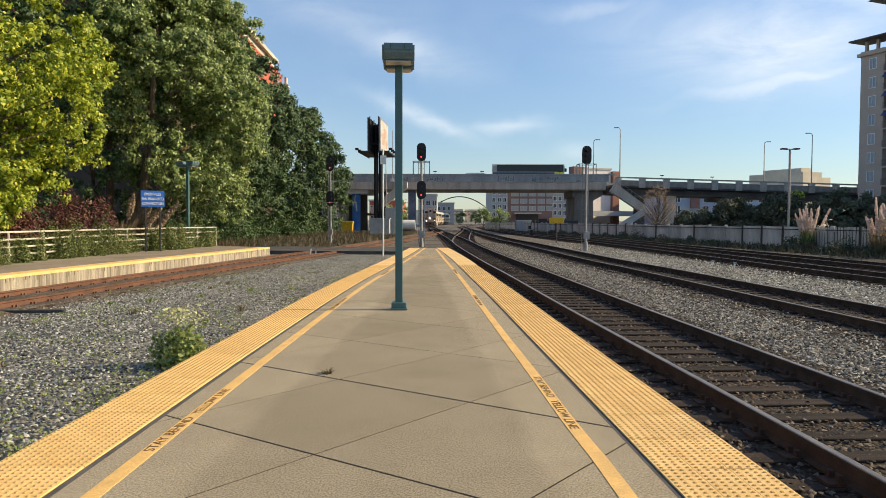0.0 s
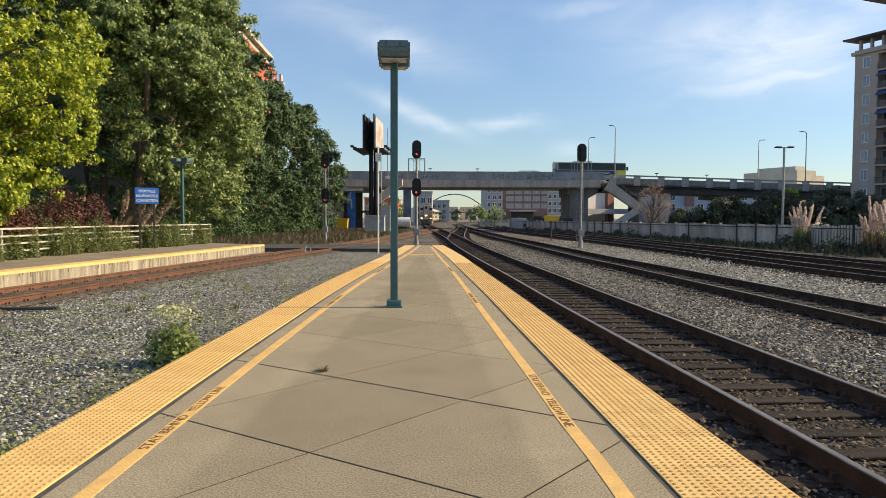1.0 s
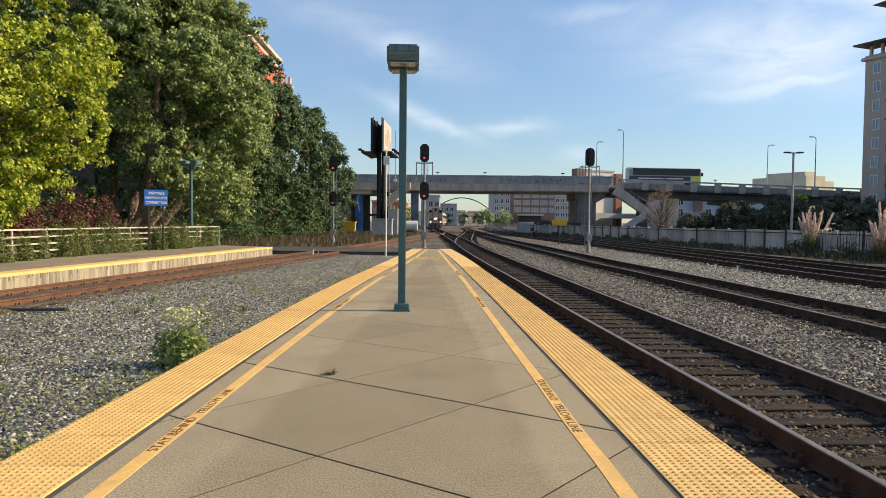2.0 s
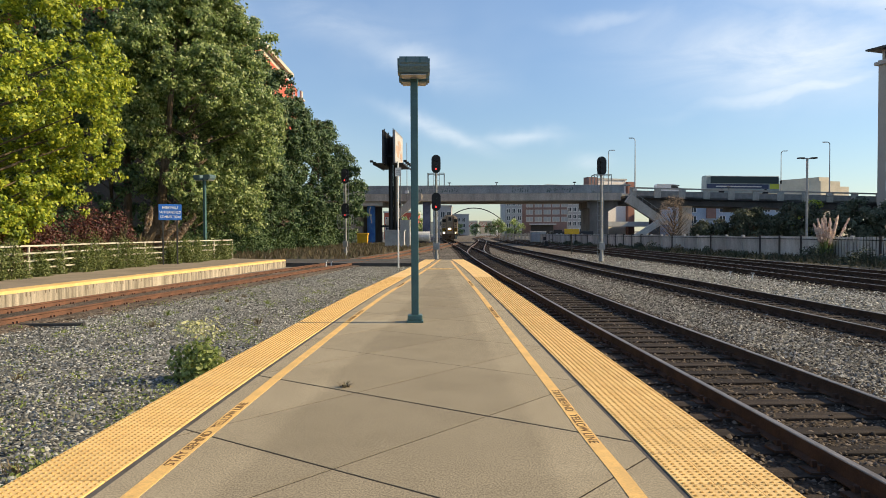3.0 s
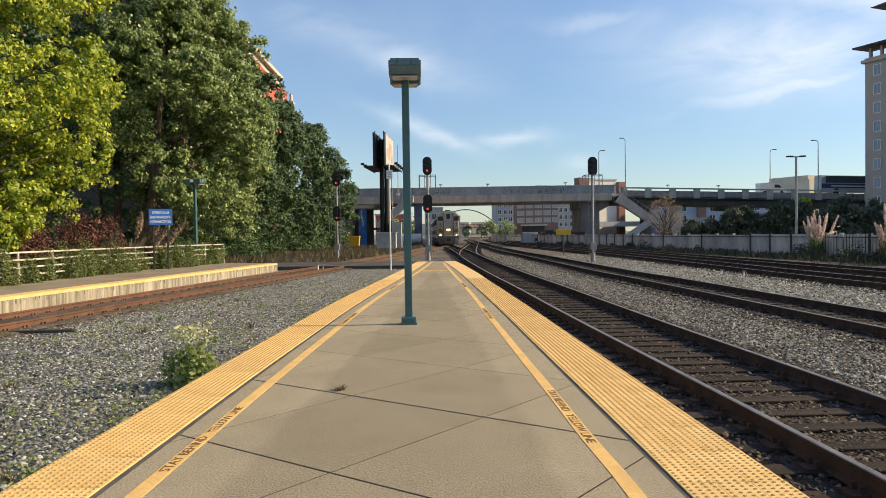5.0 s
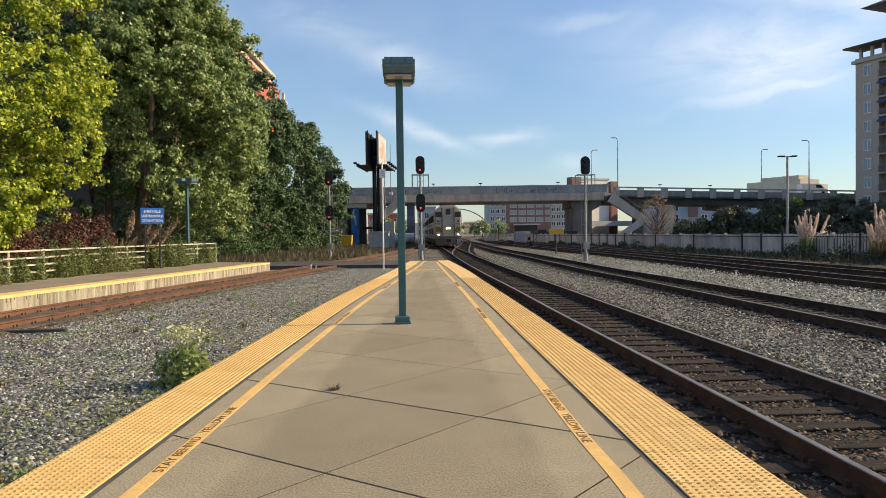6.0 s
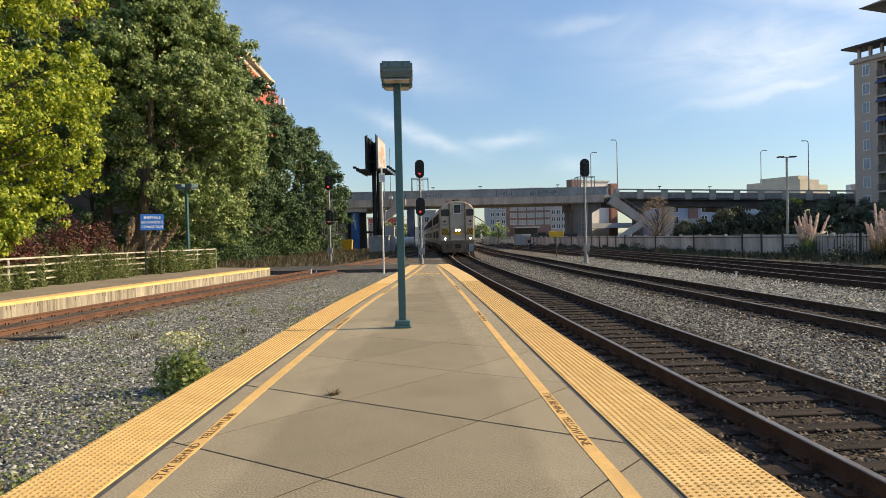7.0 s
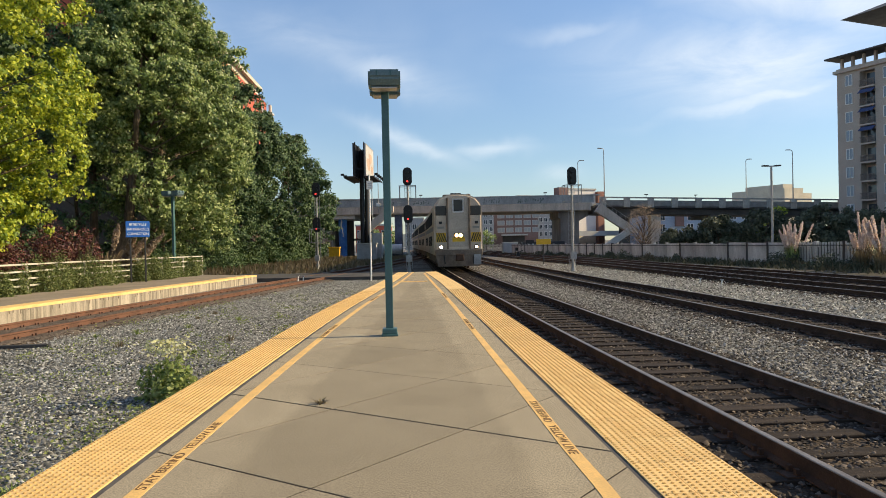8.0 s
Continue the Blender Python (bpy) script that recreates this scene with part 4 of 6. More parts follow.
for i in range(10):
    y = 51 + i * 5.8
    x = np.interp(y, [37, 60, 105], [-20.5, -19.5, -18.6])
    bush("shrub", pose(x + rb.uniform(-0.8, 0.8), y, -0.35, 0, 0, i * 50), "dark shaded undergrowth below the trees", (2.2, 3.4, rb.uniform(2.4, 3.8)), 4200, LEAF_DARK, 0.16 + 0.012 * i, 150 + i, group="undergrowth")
PLUME_TAN = island("tan_plume", [(0.22, 0.16, 0.11), (0.32, 0.24, 0.17), (0.42, 0.33, 0.25), (0.5, 0.42, 0.33)], 0.9, 0.4)
blades("pampas_grass", pose(-16.3, 36.0, -0.3), "dry pampas grass with leaning brown plumes", 200, 2.3, 0.9, LEAF_DRY, 0.09, 61, "grass", plumes=9, lean=0.8, plume_look=PLUME_TAN, toward=-0.2)
blades("pampas_grass", pose(-15.9, 33.0, -0.3), "green pampas grass clump behind the railing", 200, 1.8, 0.8, LEAF_MID, 0.05, 62, "grass", plumes=3, lean=0.35, plume_look=LEAF_DRY)

# dry grass on the soil bank
r = np.random.default_rng(44)
n = 9000
gx, gy = r.uniform(-26, -4, n), r.uniform(47, 110, n)
keep = gx < np.interp(gy, [47, 60, 85, 112], [-8.4, -6.8, -4.9, -3.6])
gx, gy = gx[keep], gy[keep]
gh = r.uniform(0.15, 0.5, len(gx))
lean = r.normal(0, 0.12, (len(gx), 2))
wv = r.uniform(0.05, 0.12, len(gx))
gv = np.zeros((len(gx), 3, 3))
gv[:, 0], gv[:, 1] = np.column_stack((gx - wv, gy, gx * 0 - 0.4)), np.column_stack((gx + wv, gy + wv * r.uniform(-1, 1, len(gx)), gx * 0 - 0.4))
gv[:, 2] = np.column_stack((gx + lean[:, 0], gy + lean[:, 1], gh - 0.4))
tagged(link("dry_grass", quick_mesh("dry_grass", gv.reshape(-1, 3), np.arange(len(gx) * 3).reshape(-1, 3)), LEAF_DRY), "withered brown grass on the soil bank", "grass", kind="stuff")

# weeds by the platform
weed = bush("weed_plant", pose(-3.36, 9.6, GROUND_Z), "flowering green weed growing beside the platform edge", (0.55, 0.45, 0.68), 1900, LEAF_FRESH, 0.065, 71, "plant")
r = np.random.default_rng(9)
fp = np.column_stack((r.normal(0, 0.15, 260), r.normal(0, 0.15, 260), 0.6 + r.uniform(0, 0.2, 260)))
fp[:, :2] = np.round(fp[:, :2] / 0.11) * 0.11 + r.normal(0, 0.018, (260, 2))
v, f = leaves(r, fp, np.tile((0, 0, 1.0), (260, 1)), 0.05)
link("blossom", quick_mesh("blossom", v, f), FLOWER, weed, "pale yellow flower heads")["kind"] = "stuff"
blades("weed", pose(-1.12, 7.5, -0.012), "tiny dried weed in a slab joint", 60, 0.09, 0.12, LEAF_DRY, 0.012, 72, "plant", lean=1.2)
r = random.Random(21)
for i in range(60):
    y = 4.2 * (22 / 4.2) ** r.random()
    xr = float(track_x(EDGE_L, y))
    x = xr - 0.12 - abs(r.gauss(0, 0.12)) if i % 2 else xr - r.uniform(0.6, 5.0)
    blades("grass_tuft", pose(x, y, GROUND_Z + 0.01, 0, 0, r.uniform(0, 360)), "small green grass tuft in the crushed stone", 34, r.uniform(0.1, 0.26), 0.25,
           LEAF_FRESH if r.random() < 0.55 else LEAF_DRY, 0.014, 300 + i, "grass", lean=0.9, group="grass tufts")


r = np.random.default_rng(77)
pc = np.column_stack((r.uniform(-9.5, -3, 330), 5 * (30 / 5) ** r.uniform(0, 1, 330)))
pc[:70, 0] = track_x(EDGE_L, pc[:70, 1]) - r.uniform(0.1, 0.7, 70)
pc = pc[pc[:, 0] > track_x(TRACK_LEFT, pc[:, 1]) + 1.0]
q = r.integers(0, len(pc), 9500)
pos = pc[q] + r.normal(0, 0.15, (9500, 2)) * r.uniform(0.4, 1.8, (len(pc), 1))[q]
pos = pos[pos[:, 0] < track_x(EDGE_L, pos[:, 1]) - 0.04]
p3 = np.column_stack((pos, GROUND_Z + r.uniform(0.01, 0.11, len(pos))))
v, f = leaves(r, p3, np.tile((0, 0, 0.7), (len(p3), 1)), 0.037, droop=-0.6)
tagged(link("low_weeds", quick_mesh("low_weeds", v, f), LEAF_FRESH), "patches of low green weeds in the crushed stone", "weeds", kind="stuff")


# ---------------------------------------------------------------- road bridge
bridge = thing("road_bridge", "long stained concrete road bridge over the tracks", "bridge", kind="structure")
part("deck", bx(-60, 27.2, 122.3, 134, 7.4, 7.95), PALECON, bridge)
part("girder", prism(bmesh.new(), [(122.05, 7.95), (122.05, 6.75), (122.35, 6.6), (134, 6.6), (134, 7.4), (122.6, 7.4), (122.6, 7.95)], "x", -16.5, 27.0), BRIDGECON, bridge, "stained concrete edge girder")
for i in range(11):
    x0 = -16.5 + 4.0 * i
    part("parapet_panel", bx(x0 + 0.03, x0 + 3.97, 121.95, 122.15, 7.97, 9.15, bevel=0.02), BRIDGEPANEL, bridge)
    part("parapet_post", bx(x0 - 0.1, x0 + 0.1, 121.9, 122.2, 7.96, 9.3), BRIDGEPANEL, bridge)
part("top_rail", bx(-60, 28.6, 121.88, 122.24, 9.15, 9.36, bevel=0.03), BRIDGEPANEL, bridge)
part("parapet_panel", bx(-60, -16.6, 121.95, 122.15, 7.0, 9.15), PALECON, bridge)
part("far_parapet", bx(-60, 27.2, 133.7, 134, 7.95, 8.9), BRIDGEPANEL, bridge)
GRAFFITI = mat("faded_green_graffiti", (0.13, 0.17, 0.16), (0.24, 0.27, 0.265), 0.85, 2.2, 10, 0.02, spread=0.3)
gr = random.Random(8)
for x0, w in ((8.6, 3.0), (14.4, 4.6), (-3.4, 3.0), (-8.2, 2.0)):
    for k in range(int(w * 2.4)):
        gx0 = x0 + k * 0.42
        a, b, c = gr.uniform(8.05, 8.5), gr.uniform(8.6, 9.0), gr.uniform(-0.2, 0.2)
        part("graffiti", prism(bmesh.new(), [(gx0, a), (gx0 + 0.22, a), (gx0 + 0.36 + c, (a + b) / 2), (gx0 + 0.3, b), (gx0 + 0.1, b), (gx0 + 0.12, (a + b) / 2)], "y", 121.935, 121.949), GRAFFITI, bridge, "faded dark green graffiti stroke")
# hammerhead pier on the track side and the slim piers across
# Pier concrete made darker in place of the bridge's shade on it.
pier = part("pier", prism(bmesh.new(), [(22.0, -0.5), (25.2, -0.5), (25.2, 4.9), (26.8, 5.8), (26.8, 6.6), (21.6, 6.6), (21.6, 5.6), (22.0, 5.4)], "y", 123.5, 132.5), mat("pier_shade_concrete", (0.24, 0.225, 0.205), (0.15, 0.142, 0.13), 0.95, 0.6, 8, 0.2, streak=(1, 1, 0.3)), bridge, "broad hammerhead pier")
BLUE_MURAL = mat("blue_mural_paint", (0.02, 0.11, 0.36), (0.05, 0.18, 0.42), 0.6, 0.8, 10, 0.05)
part("pier", tb((-15.6, 123.8, -0.5), (-15.6, 123.8, 6.2), 0.72, n=20), BLUE_MURAL, bridge, "round pier painted bright blue")
for dx, z0, z1 in ((-0.15, 4.3, 5.5), (0.05, 3.6, 4.6), (-0.05, 5.4, 5.8), (0.15, 3.0, 3.7)):
    part("mural_mark", bx(-15.6 + dx - 0.08, -15.6 + dx + 0.08, 123.04, 123.12, z0, z1, bevel=0.02), PALECON, bridge, "faded white brush mark of the mural")
part("pier_cap", bx(-17.6, -13.4, 122.6, 133, 6.0, 7.6, bevel=0.05), PALECON, bridge)
part("pier", bx(-6.6, -5.4, 123, 125, -0.5, 6.6), mat("grey_blue_pier", (0.2, 0.22, 0.3), (0.11, 0.12, 0.18), 0.9, 0.6, 8), bridge)
part("pier", bx(-6.4, -5.6, 129.5, 131, -0.5, 6.6), BRIDGECON, bridge)
for x in (-12.6, -11.4, -10.9):
    part("pier", tb((x, 128, -0.5), (x, 128, 6.6), 0.28, n=12), DARKSTEEL, bridge)
# Backing sheet added to give the darkness under the bridge.
DARK_BACKING = mat("underbridge_dark", (0.16, 0.145, 0.125), (0.1, 0.09, 0.08), 0.95, 0.8, 8, 0.2, streak=(2, 1, 0.3))
part("abutment", bx(-60, -17.8, 126, 134, -0.5, 7.0), BRIDGECON, bridge)
part("back_wall", bx(-17.8, -14.4, 130, 130.6, -0.5, 6.6), DARK_BACKING, bridge, "dark backing sheet added for the darkness between the piers")
part("steel_frame", bx(-14.2, -10.6, 126.4, 126.7, 2.3, 2.7), DARKSTEEL, bridge)
part("stair_flight", prism(bmesh.new(), [(-12.6, 2.6), (-12.0, 2.6), (-6.6, 6.9), (-6.6, 7.9), (-7.4, 7.9), (-12.6, 3.6)], "y", 119.6, 121.4), BRIDGECON, bridge, "concrete stair parapet")

ramp_road = thing("bridge_ramp", "pale concrete approach viaduct with pilastered parapet", "bridge", pose(28.5, 122, 8.95, 0, 1.72, 0), kind="structure")
part("deck", bx(-0.5, 62, 0.5, 11, -1.5, -1.1), PALECON, ramp_road)
# Girder colour is darkened to stand in for the shade beneath the ramp.
part("edge_girder", prism(bmesh.new(), [(0.02, -1.78), (1.3, -2.0), (1.3, -2.85), (10, -2.85), (10, -1.5), (0.3, -1.5), (0.02, -1.5)], "x", -0.8, 62), mat("soffit_shade_grey", (0.12, 0.115, 0.11), (0.08, 0.078, 0.075), 0.9, 0.4, 6), ramp_road, "shaded box girder")
pil = bx(-0.55, 0.55, -0.06, 0.24, -1.75, -0.24, bevel=0.02)
pil_me = bpy.data.meshes.new("pilaster")
pil.to_mesh(pil_me)
pil.free()
pan = bx(0.58, 3.52, 0.02, 0.2, -1.72, -0.55, bevel=0.02)
pan_me = bpy.data.meshes.new("parapet_panel")
pan.to_mesh(pan_me)
pan.free()
RAMPCON = mat("grey_ramp_concrete", (0.42, 0.41, 0.37), (0.32, 0.315, 0.285), 0.9, 0.5, 8, 0.1, streak=(1, 1, 0.4))
PANELGREY = mat("parapet_panel_grey", (0.27, 0.27, 0.255), (0.19, 0.19, 0.18), 0.9, 0.6, 8)
part("top_rail", bx(0, 62, -0.12, 0.2, -0.24, 0, bevel=0.02), RAMPCON, ramp_road)
for i in range(15):
    ob = link("pilaster", pil_me, RAMPCON, ramp_road)
    ob.location = (0.6 + 4.1 * i, 0, 0)
    ob = link("parapet_panel", pan_me, PANELGREY, ramp_road)
    ob.location = (0.6 + 4.1 * i, 0, 0)
# Ramp piers are a darker grey than the other concrete.
DARKPIER = mat("dark_ramp_pier", (0.13, 0.125, 0.115), (0.085, 0.08, 0.075), 0.95, 0.7, 8, 0.2)
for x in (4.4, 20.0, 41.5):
    part("pier", bx(x, x + 1.5, 2.0, 4.0, -9.6, -2.9, bevel=0.05), DARKPIER, ramp_road)
    part("pier_cap", bx(x - 0.8, x + 2.3, 0.8, 10, -3.5, -2.9), DARKPIER, ramp_road)
part("pier", bx(9.5, 11.2, 2.0, 4.0, -9.6, -2.9), BRIDGECON, ramp_road)

stairs = thing("stairway", "grey concrete stairway climbing to the bridge", "stairs", pose(0, 0, 0))
part("upper_flight", prism(bmesh.new(), [(27.0, 6.3), (27.9, 7.6), (33.3, 3.6), (33.3, 2.7), (32.4, 2.7)], "y", 118.4, 119.8), BRIDGECON, stairs)
part("lower_flight", prism(bmesh.new(), [(33.3, 3.5), (33.3, 2.7), (32.6, 2.6), (28.0, -0.3), (26.6, -0.3), (32.2, 3.5)], "y", 117.0, 118.3), PALECON, stairs)
part("landing", bx(32.0, 34.2, 117.0, 119.8, 2.55, 2.75), PALECON, stairs)
hr = bmesh.new()
for k in range(9):
    t = k / 8
    x, z = 27.6 + 5.7 * t, 7.4 - 3.9 * t
    tube(hr, (x, 118.45, z), (x, 118.45, z + 0.95), 0.025, n=5)
tube(hr, (27.6, 118.45, 8.35), (33.3, 118.45, 4.45), 0.03, n=5)
part("handrail", hr, GALV, stairs)


def road_lamp(m, label, h, arm):
    root = thing("road_lamp", label, "street lamp", m, "lamps on the bridge")
    part("pole", tb((0, 0, 0), (0, 0, h), 0.11, 0.06, n=8), GALV, root)
    neck = bmesh.new()
    bend = [(0.55 * arm * (1 - math.cos(a)), h + 0.45 * math.sin(a)) for a in (0, 0.4, 0.8, 1.2, 1.57)]
    for (xa, za), (xb, zb) in zip(bend, bend[1:]):
        tube(neck, (xa, 0, za), (xb, 0, zb), 0.06, n=7)
    part("arm", neck, GALV, root)
    part("lamp_head", bx(min(arm * 0.5, arm * 1.3), max(arm * 0.5, arm * 1.3), -0.13, 0.13, h + 0.36, h + 0.5, bevel=0.04), GALV, root)
    part("bracket", bx(-0.25, 0.25, -0.2, 0.25, -0.3, 0.2), PALECON, root)


for x, z, h, a in ((29.25, 8.5, 8.2, -0.8), (61.55, 7.6, 8.2, -0.9)):
    road_lamp(pose(x, 121.6, z), "tall galvanised road lamp on the bridge parapet", h, a)
for x, z, h, a in ((27.3, 8.95, 7.1, 0.9), (58.3, 6.95, 8.6, 0.9)):
    road_lamp(pose(x, 133.85 if x < 28 else 132.4, z), "tall galvanised road lamp on the bridge parapet", h, a)
for i, x in enumerate((-11.2, -2.0, 6.0, 19.2, 36.5, 45.0)):
    root = thing("bridge_marker", "small post with a cap on the bridge rail", "post", pose(x, 122.06, 9.36 if x < 28 else 8.95 - (x - 28.5) * 0.03), "posts on the bridge rail")
    part("stem", tb((0, 0, 0), (0, 0, 0.35), 0.04, n=6), DARKSTEEL, root)
    part("cap", bx(-0.28, 0.28, -0.1, 0.1, 0.35, 0.5, bevel=0.02), DARKSTEEL, root)


# ---------------------------------------------------------------- billboard, cabinets
bill = thing("billboard", "tall two-faced billboard on thick black columns", "billboard", pose(-8.45, 89, -0.4, 0, 0, -2.5))
for x in (-0.27, 0.3):
    part("column", tb((x, 0, 0), (x, 0, 13.6), 0.29, 0.26, n=14), BLACK, bill)
part("conduit", tb((0.95, 0.1, 0), (0.95, 0.1, 10.2), 0.05, n=6), GALV, bill)
POSTER_ORANGE = mat("faded_orange_print", (0.5, 0.36, 0.27), (0.42, 0.29, 0.22), 0.8, 0.6, 9, 0)
POSTER = mat("faded_poster", (0.5, 0.5, 0.49), (0.42, 0.4, 0.38), 0.75, 0.6, 9, 0, spread=0.3)
for s in (-1, 1):
    face = part("face_panel", bx(s * 0.68 - 0.1, s * 0.68 + 0.1, -3.65, 3.65, 10.15, 14.05, bevel=0.02), DARKSTEEL if s < 0 else GALV, bill, "dark steel advertising panel" if s < 0 else "pale advertising panel with faded orange picture")
    part("picture", bx(min(s * 0.783, s * 0.79), max(s * 0.783, s * 0.79), -3.45, 3.45, 10.35, 13.85), POSTER, face)
    for k, (cy, cz, ry, rz2) in enumerate(((-1.2, 11.7, 1.5, 0.9), (0.6, 12.6, 1.2, 0.7), (1.9, 11.3, 0.8, 0.6))):
        blot = [(cy + ry * math.cos(a) * (1 + 0.25 * math.sin(3 * a)), cz + rz2 * math.sin(a) * (1 + 0.2 * math.cos(2 * a))) for a in [math.tau * q / 18 for q in range(18)]]
        part("picture_blot", prism(bmesh.new(), blot, "x", s * 0.791, s * (0.797 + 0.003 * k)), POSTER_ORANGE, face, "faded orange blot of the picture")
    for k in range(7):
        y = -3.4 + 1.13 * k
        part("upright", bx(s * 0.52 - 0.05, s * 0.52 + 0.05, y - 0.06, y + 0.06, 9.9, 14.0 if k % 3 else 14.2), BLACK, face)
    walkway = part("catwalk", bx(min(s * 0.5, s * 1.8), max(s * 0.5, s * 1.8), -4.1, 4.3, 10.0, 10.08), DARKSTEEL, bill)
    part("catwalk_beam", bx(s * 1.78 - 0.05, s * 1.78 + 0.05, -4.1, 4.3, 9.88, 10.02), BLACK, walkway)
    for k in range(5):
        y = -3.8 + 1.95 * k
        arm = part("lamp_arm", tb((s * 1.7, y, 10.06), (s * 2.0, y, 10.22), 0.03, n=6), BLACK, walkway)
        part("floodlight", bx(s * 2.0 - 0.2, s * 2.0 + 0.2, y - 0.16, y + 0.16, 10.16, 10.42, bevel=0.05), BLACK, bill)
for y in (-2.2, 0, 2.2):
    part("crossbeam", bx(-0.75, 0.75, y - 0.08, y + 0.08, 11.0, 11.2), BLACK, bill)

CABGREY = mat("cabinet_grey", (0.42, 0.43, 0.42), (0.33, 0.34, 0.33), 0.6, 1.5, 20, 0.04)
cab = thing("equipment_cabinet", "pale grey railway equipment cabinet on the soil bank", "cabinet", pose(-7.9, 86, -0.42))
part("body", bx(-1.2, 1.1, -0.8, 0.8, 0.05, 2.05, bevel=0.03), CABGREY, cab)
part("roof_lip", bx(-1.3, 1.2, -0.9, 0.9, 2.05, 2.17, bevel=0.03), CABGREY, cab)
part("plinth", bx(-1.25, 1.15, -0.85, 0.85, 0, 0.06), BRIDGECON, cab)
part("door_panel", bx(-0.15, 0.5, -0.84, -0.8, 0.85, 1.75, bevel=0.015), CABGREY, cab)
cab2 = thing("equipment_cabinet", "taller grey equipment cabinet behind another", "cabinet", pose(-6.9, 88.5, -0.42))
part("body", bx(-0.6, 0.6, -0.6, 0.6, 0.0, 3.3, bevel=0.03), CABGREY, cab2)
part("roof_lip", bx(-0.65, 0.65, -0.65, 0.65, 3.3, 3.4), CABGREY, cab2)
YELLOW = mat("yellow_paint", (0.72, 0.44, 0.02), (0.6, 0.36, 0.02), 0.6, 2, 20)
yb = thing("salt_bin", "bright yellow storage bin below the bridge", "bin", pose(-14.9, 108, -0.4))
part("body", prism(bmesh.new(), [(-0.72, 0), (0.72, 0), (0.8, 1.5), (-0.8, 1.5)], "y", -0.6, 0.6), YELLOW, yb)
part("lid", bx(-0.88, 0.88, -0.68, 0.68, 1.5, 1.72, bevel=0.06), YELLOW, yb)
# Cylinder on a cradle stands in for a pale wall; no tank is known here.
tank = thing("white_tank", "white cylinder standing in for a pale wall under the bridge", "tank", pose(-5.2, 105, -0.4))
part("tank", tb((-2.6, 0, 1.2), (0.6, 0, 1.2), 0.75, n=18), WHITE, tank, smooth=False)
part("cradle", bx(-2.0, 0.1, -0.5, 0.5, 0, 0.5), DARKSTEEL, tank)
ym = thing("crossing_marker", "yellow marker panel on a thin dark post", "sign", pose(9.17, 60, -0.4))
part("post", tb((0, 0, 0), (0, 0, 2.1), 0.05, n=8), DARKSTEEL, ym)
part("panel", bx(-0.6, 0.62, -0.1, -0.04, 1.66, 2.12, bevel=0.02), YELLOW, ym)
part("counterweight", bx(-1.5, -0.8, -0.08, 0.08, 1.75, 2.05), BLACK, ym)


# ---------------------------------------------------------------- buildings
def window_meshes(w, h):
    fr = bmesh.new()
    t = 0.09
    for a in ((-w / 2, w / 2, h - t, h), (-w / 2, w / 2, 0, t), (-w / 2, -w / 2 + t, t, h - t), (w / 2 - t, w / 2, t, h - t), (-t / 2, t / 2, t, h - t)):
        box(fr, a[0], a[1], -0.1, 0.0, a[2], a[3])
    me1 = bpy.data.meshes.new("window_frame")
    fr.to_mesh(me1)
    fr.free()
    p = bx(-w / 2 + t, w / 2 - t, -0.05, -0.01, t, h - t)
    me2 = bpy.data.meshes.new("pane")
    p.to_mesh(me2)
    p.free()
    return me1, me2


# Pane grey, lighter than the other window glass.
GREYPANE = plain("grey_window_pane", (0.3, 0.31, 0.31), 0.35)


def windows(root, meshes, places, frame_mat=None, pane_mat=None):
    for x, y, z, rz in places:
        w = link("window", meshes[0], frame_mat or WHITE, root)
        w.matrix_basis = pose(x, y, z, 0, 0, rz)
        link("pane", meshes[1], pane_mat or GLASS, w)


def block(root, x0, x1, y0, y1, z1, material, name="wall", roof=True):
    part(name, bx(x0, x1, y0, y1, -0.5, z1), material, root)
    if roof:
        part("cornice", bx(x0 - 0.2, x1 + 0.2, y0 - 0.2, y1 + 0.2, z1, z1 + 0.4), PALECON, root)


TANWALL = mat("tan_stucco", (0.43, 0.375, 0.325), (0.38, 0.33, 0.28), 0.9, 0.3, 10, 0.05)
apt = thing("apartment_tower", "tall tan stucco apartment building with balconies", "building", pose(66.2, 116, 0, 0, 0, -67))
part("wall", bx(0, 46, 1.25, 26, -0.5, 27.6), TANWALL, apt)
bays = [5.2 + 6.3 * c for c in range(5)]
for x0, x1 in zip([0] + [b + 1.25 for b in bays], [b - 1.25 for b in bays] + [46]):
    part("wall_pier", bx(x0, x1, 0, 1.25, -0.5, 27.2), TANWALL, apt)
part("wall_head", bx(0, 46, 0, 1.25, 27.2, 27.6), TANWALL, apt)
part("cornice", bx(-0.45, 46.4, -0.45, 26.4, 27.6, 28.1, bevel=0.05), TANWALL, apt)
part("parapet", bx(-0.1, 46, 0, 26, 28.1, 28.4), TANWALL, apt)
wm = window_meshes(1.25, 1.75)
win = []
for fl in range(9):
    z = 1.0 + 2.95 * fl
    for c in range(6):
        x = 2.1 + 6.3 * c
        if x < 44:
            win.append((x, 0, z + 0.75, 0))
# The pale blue of the reflected sky is put into the pane colour.
SKYPANE = plain("sky_reflection_pane", (0.2, 0.245, 0.29), 0.15)
windows(apt, wm, win, None, SKYPANE)
side_win = [(0, 3 + 5.5 * c, 1.75 + 2.95 * fl, -90) for fl in range(9) for c in range(4)]
windows(apt, wm, side_win, None, SKYPANE)
BALUSTER = mat("grey_brown_baluster", (0.2, 0.17, 0.15), rough=0.7, grain=20)
AWNING = plain("blue_awning", (0.045, 0.07, 0.17), 0.8)
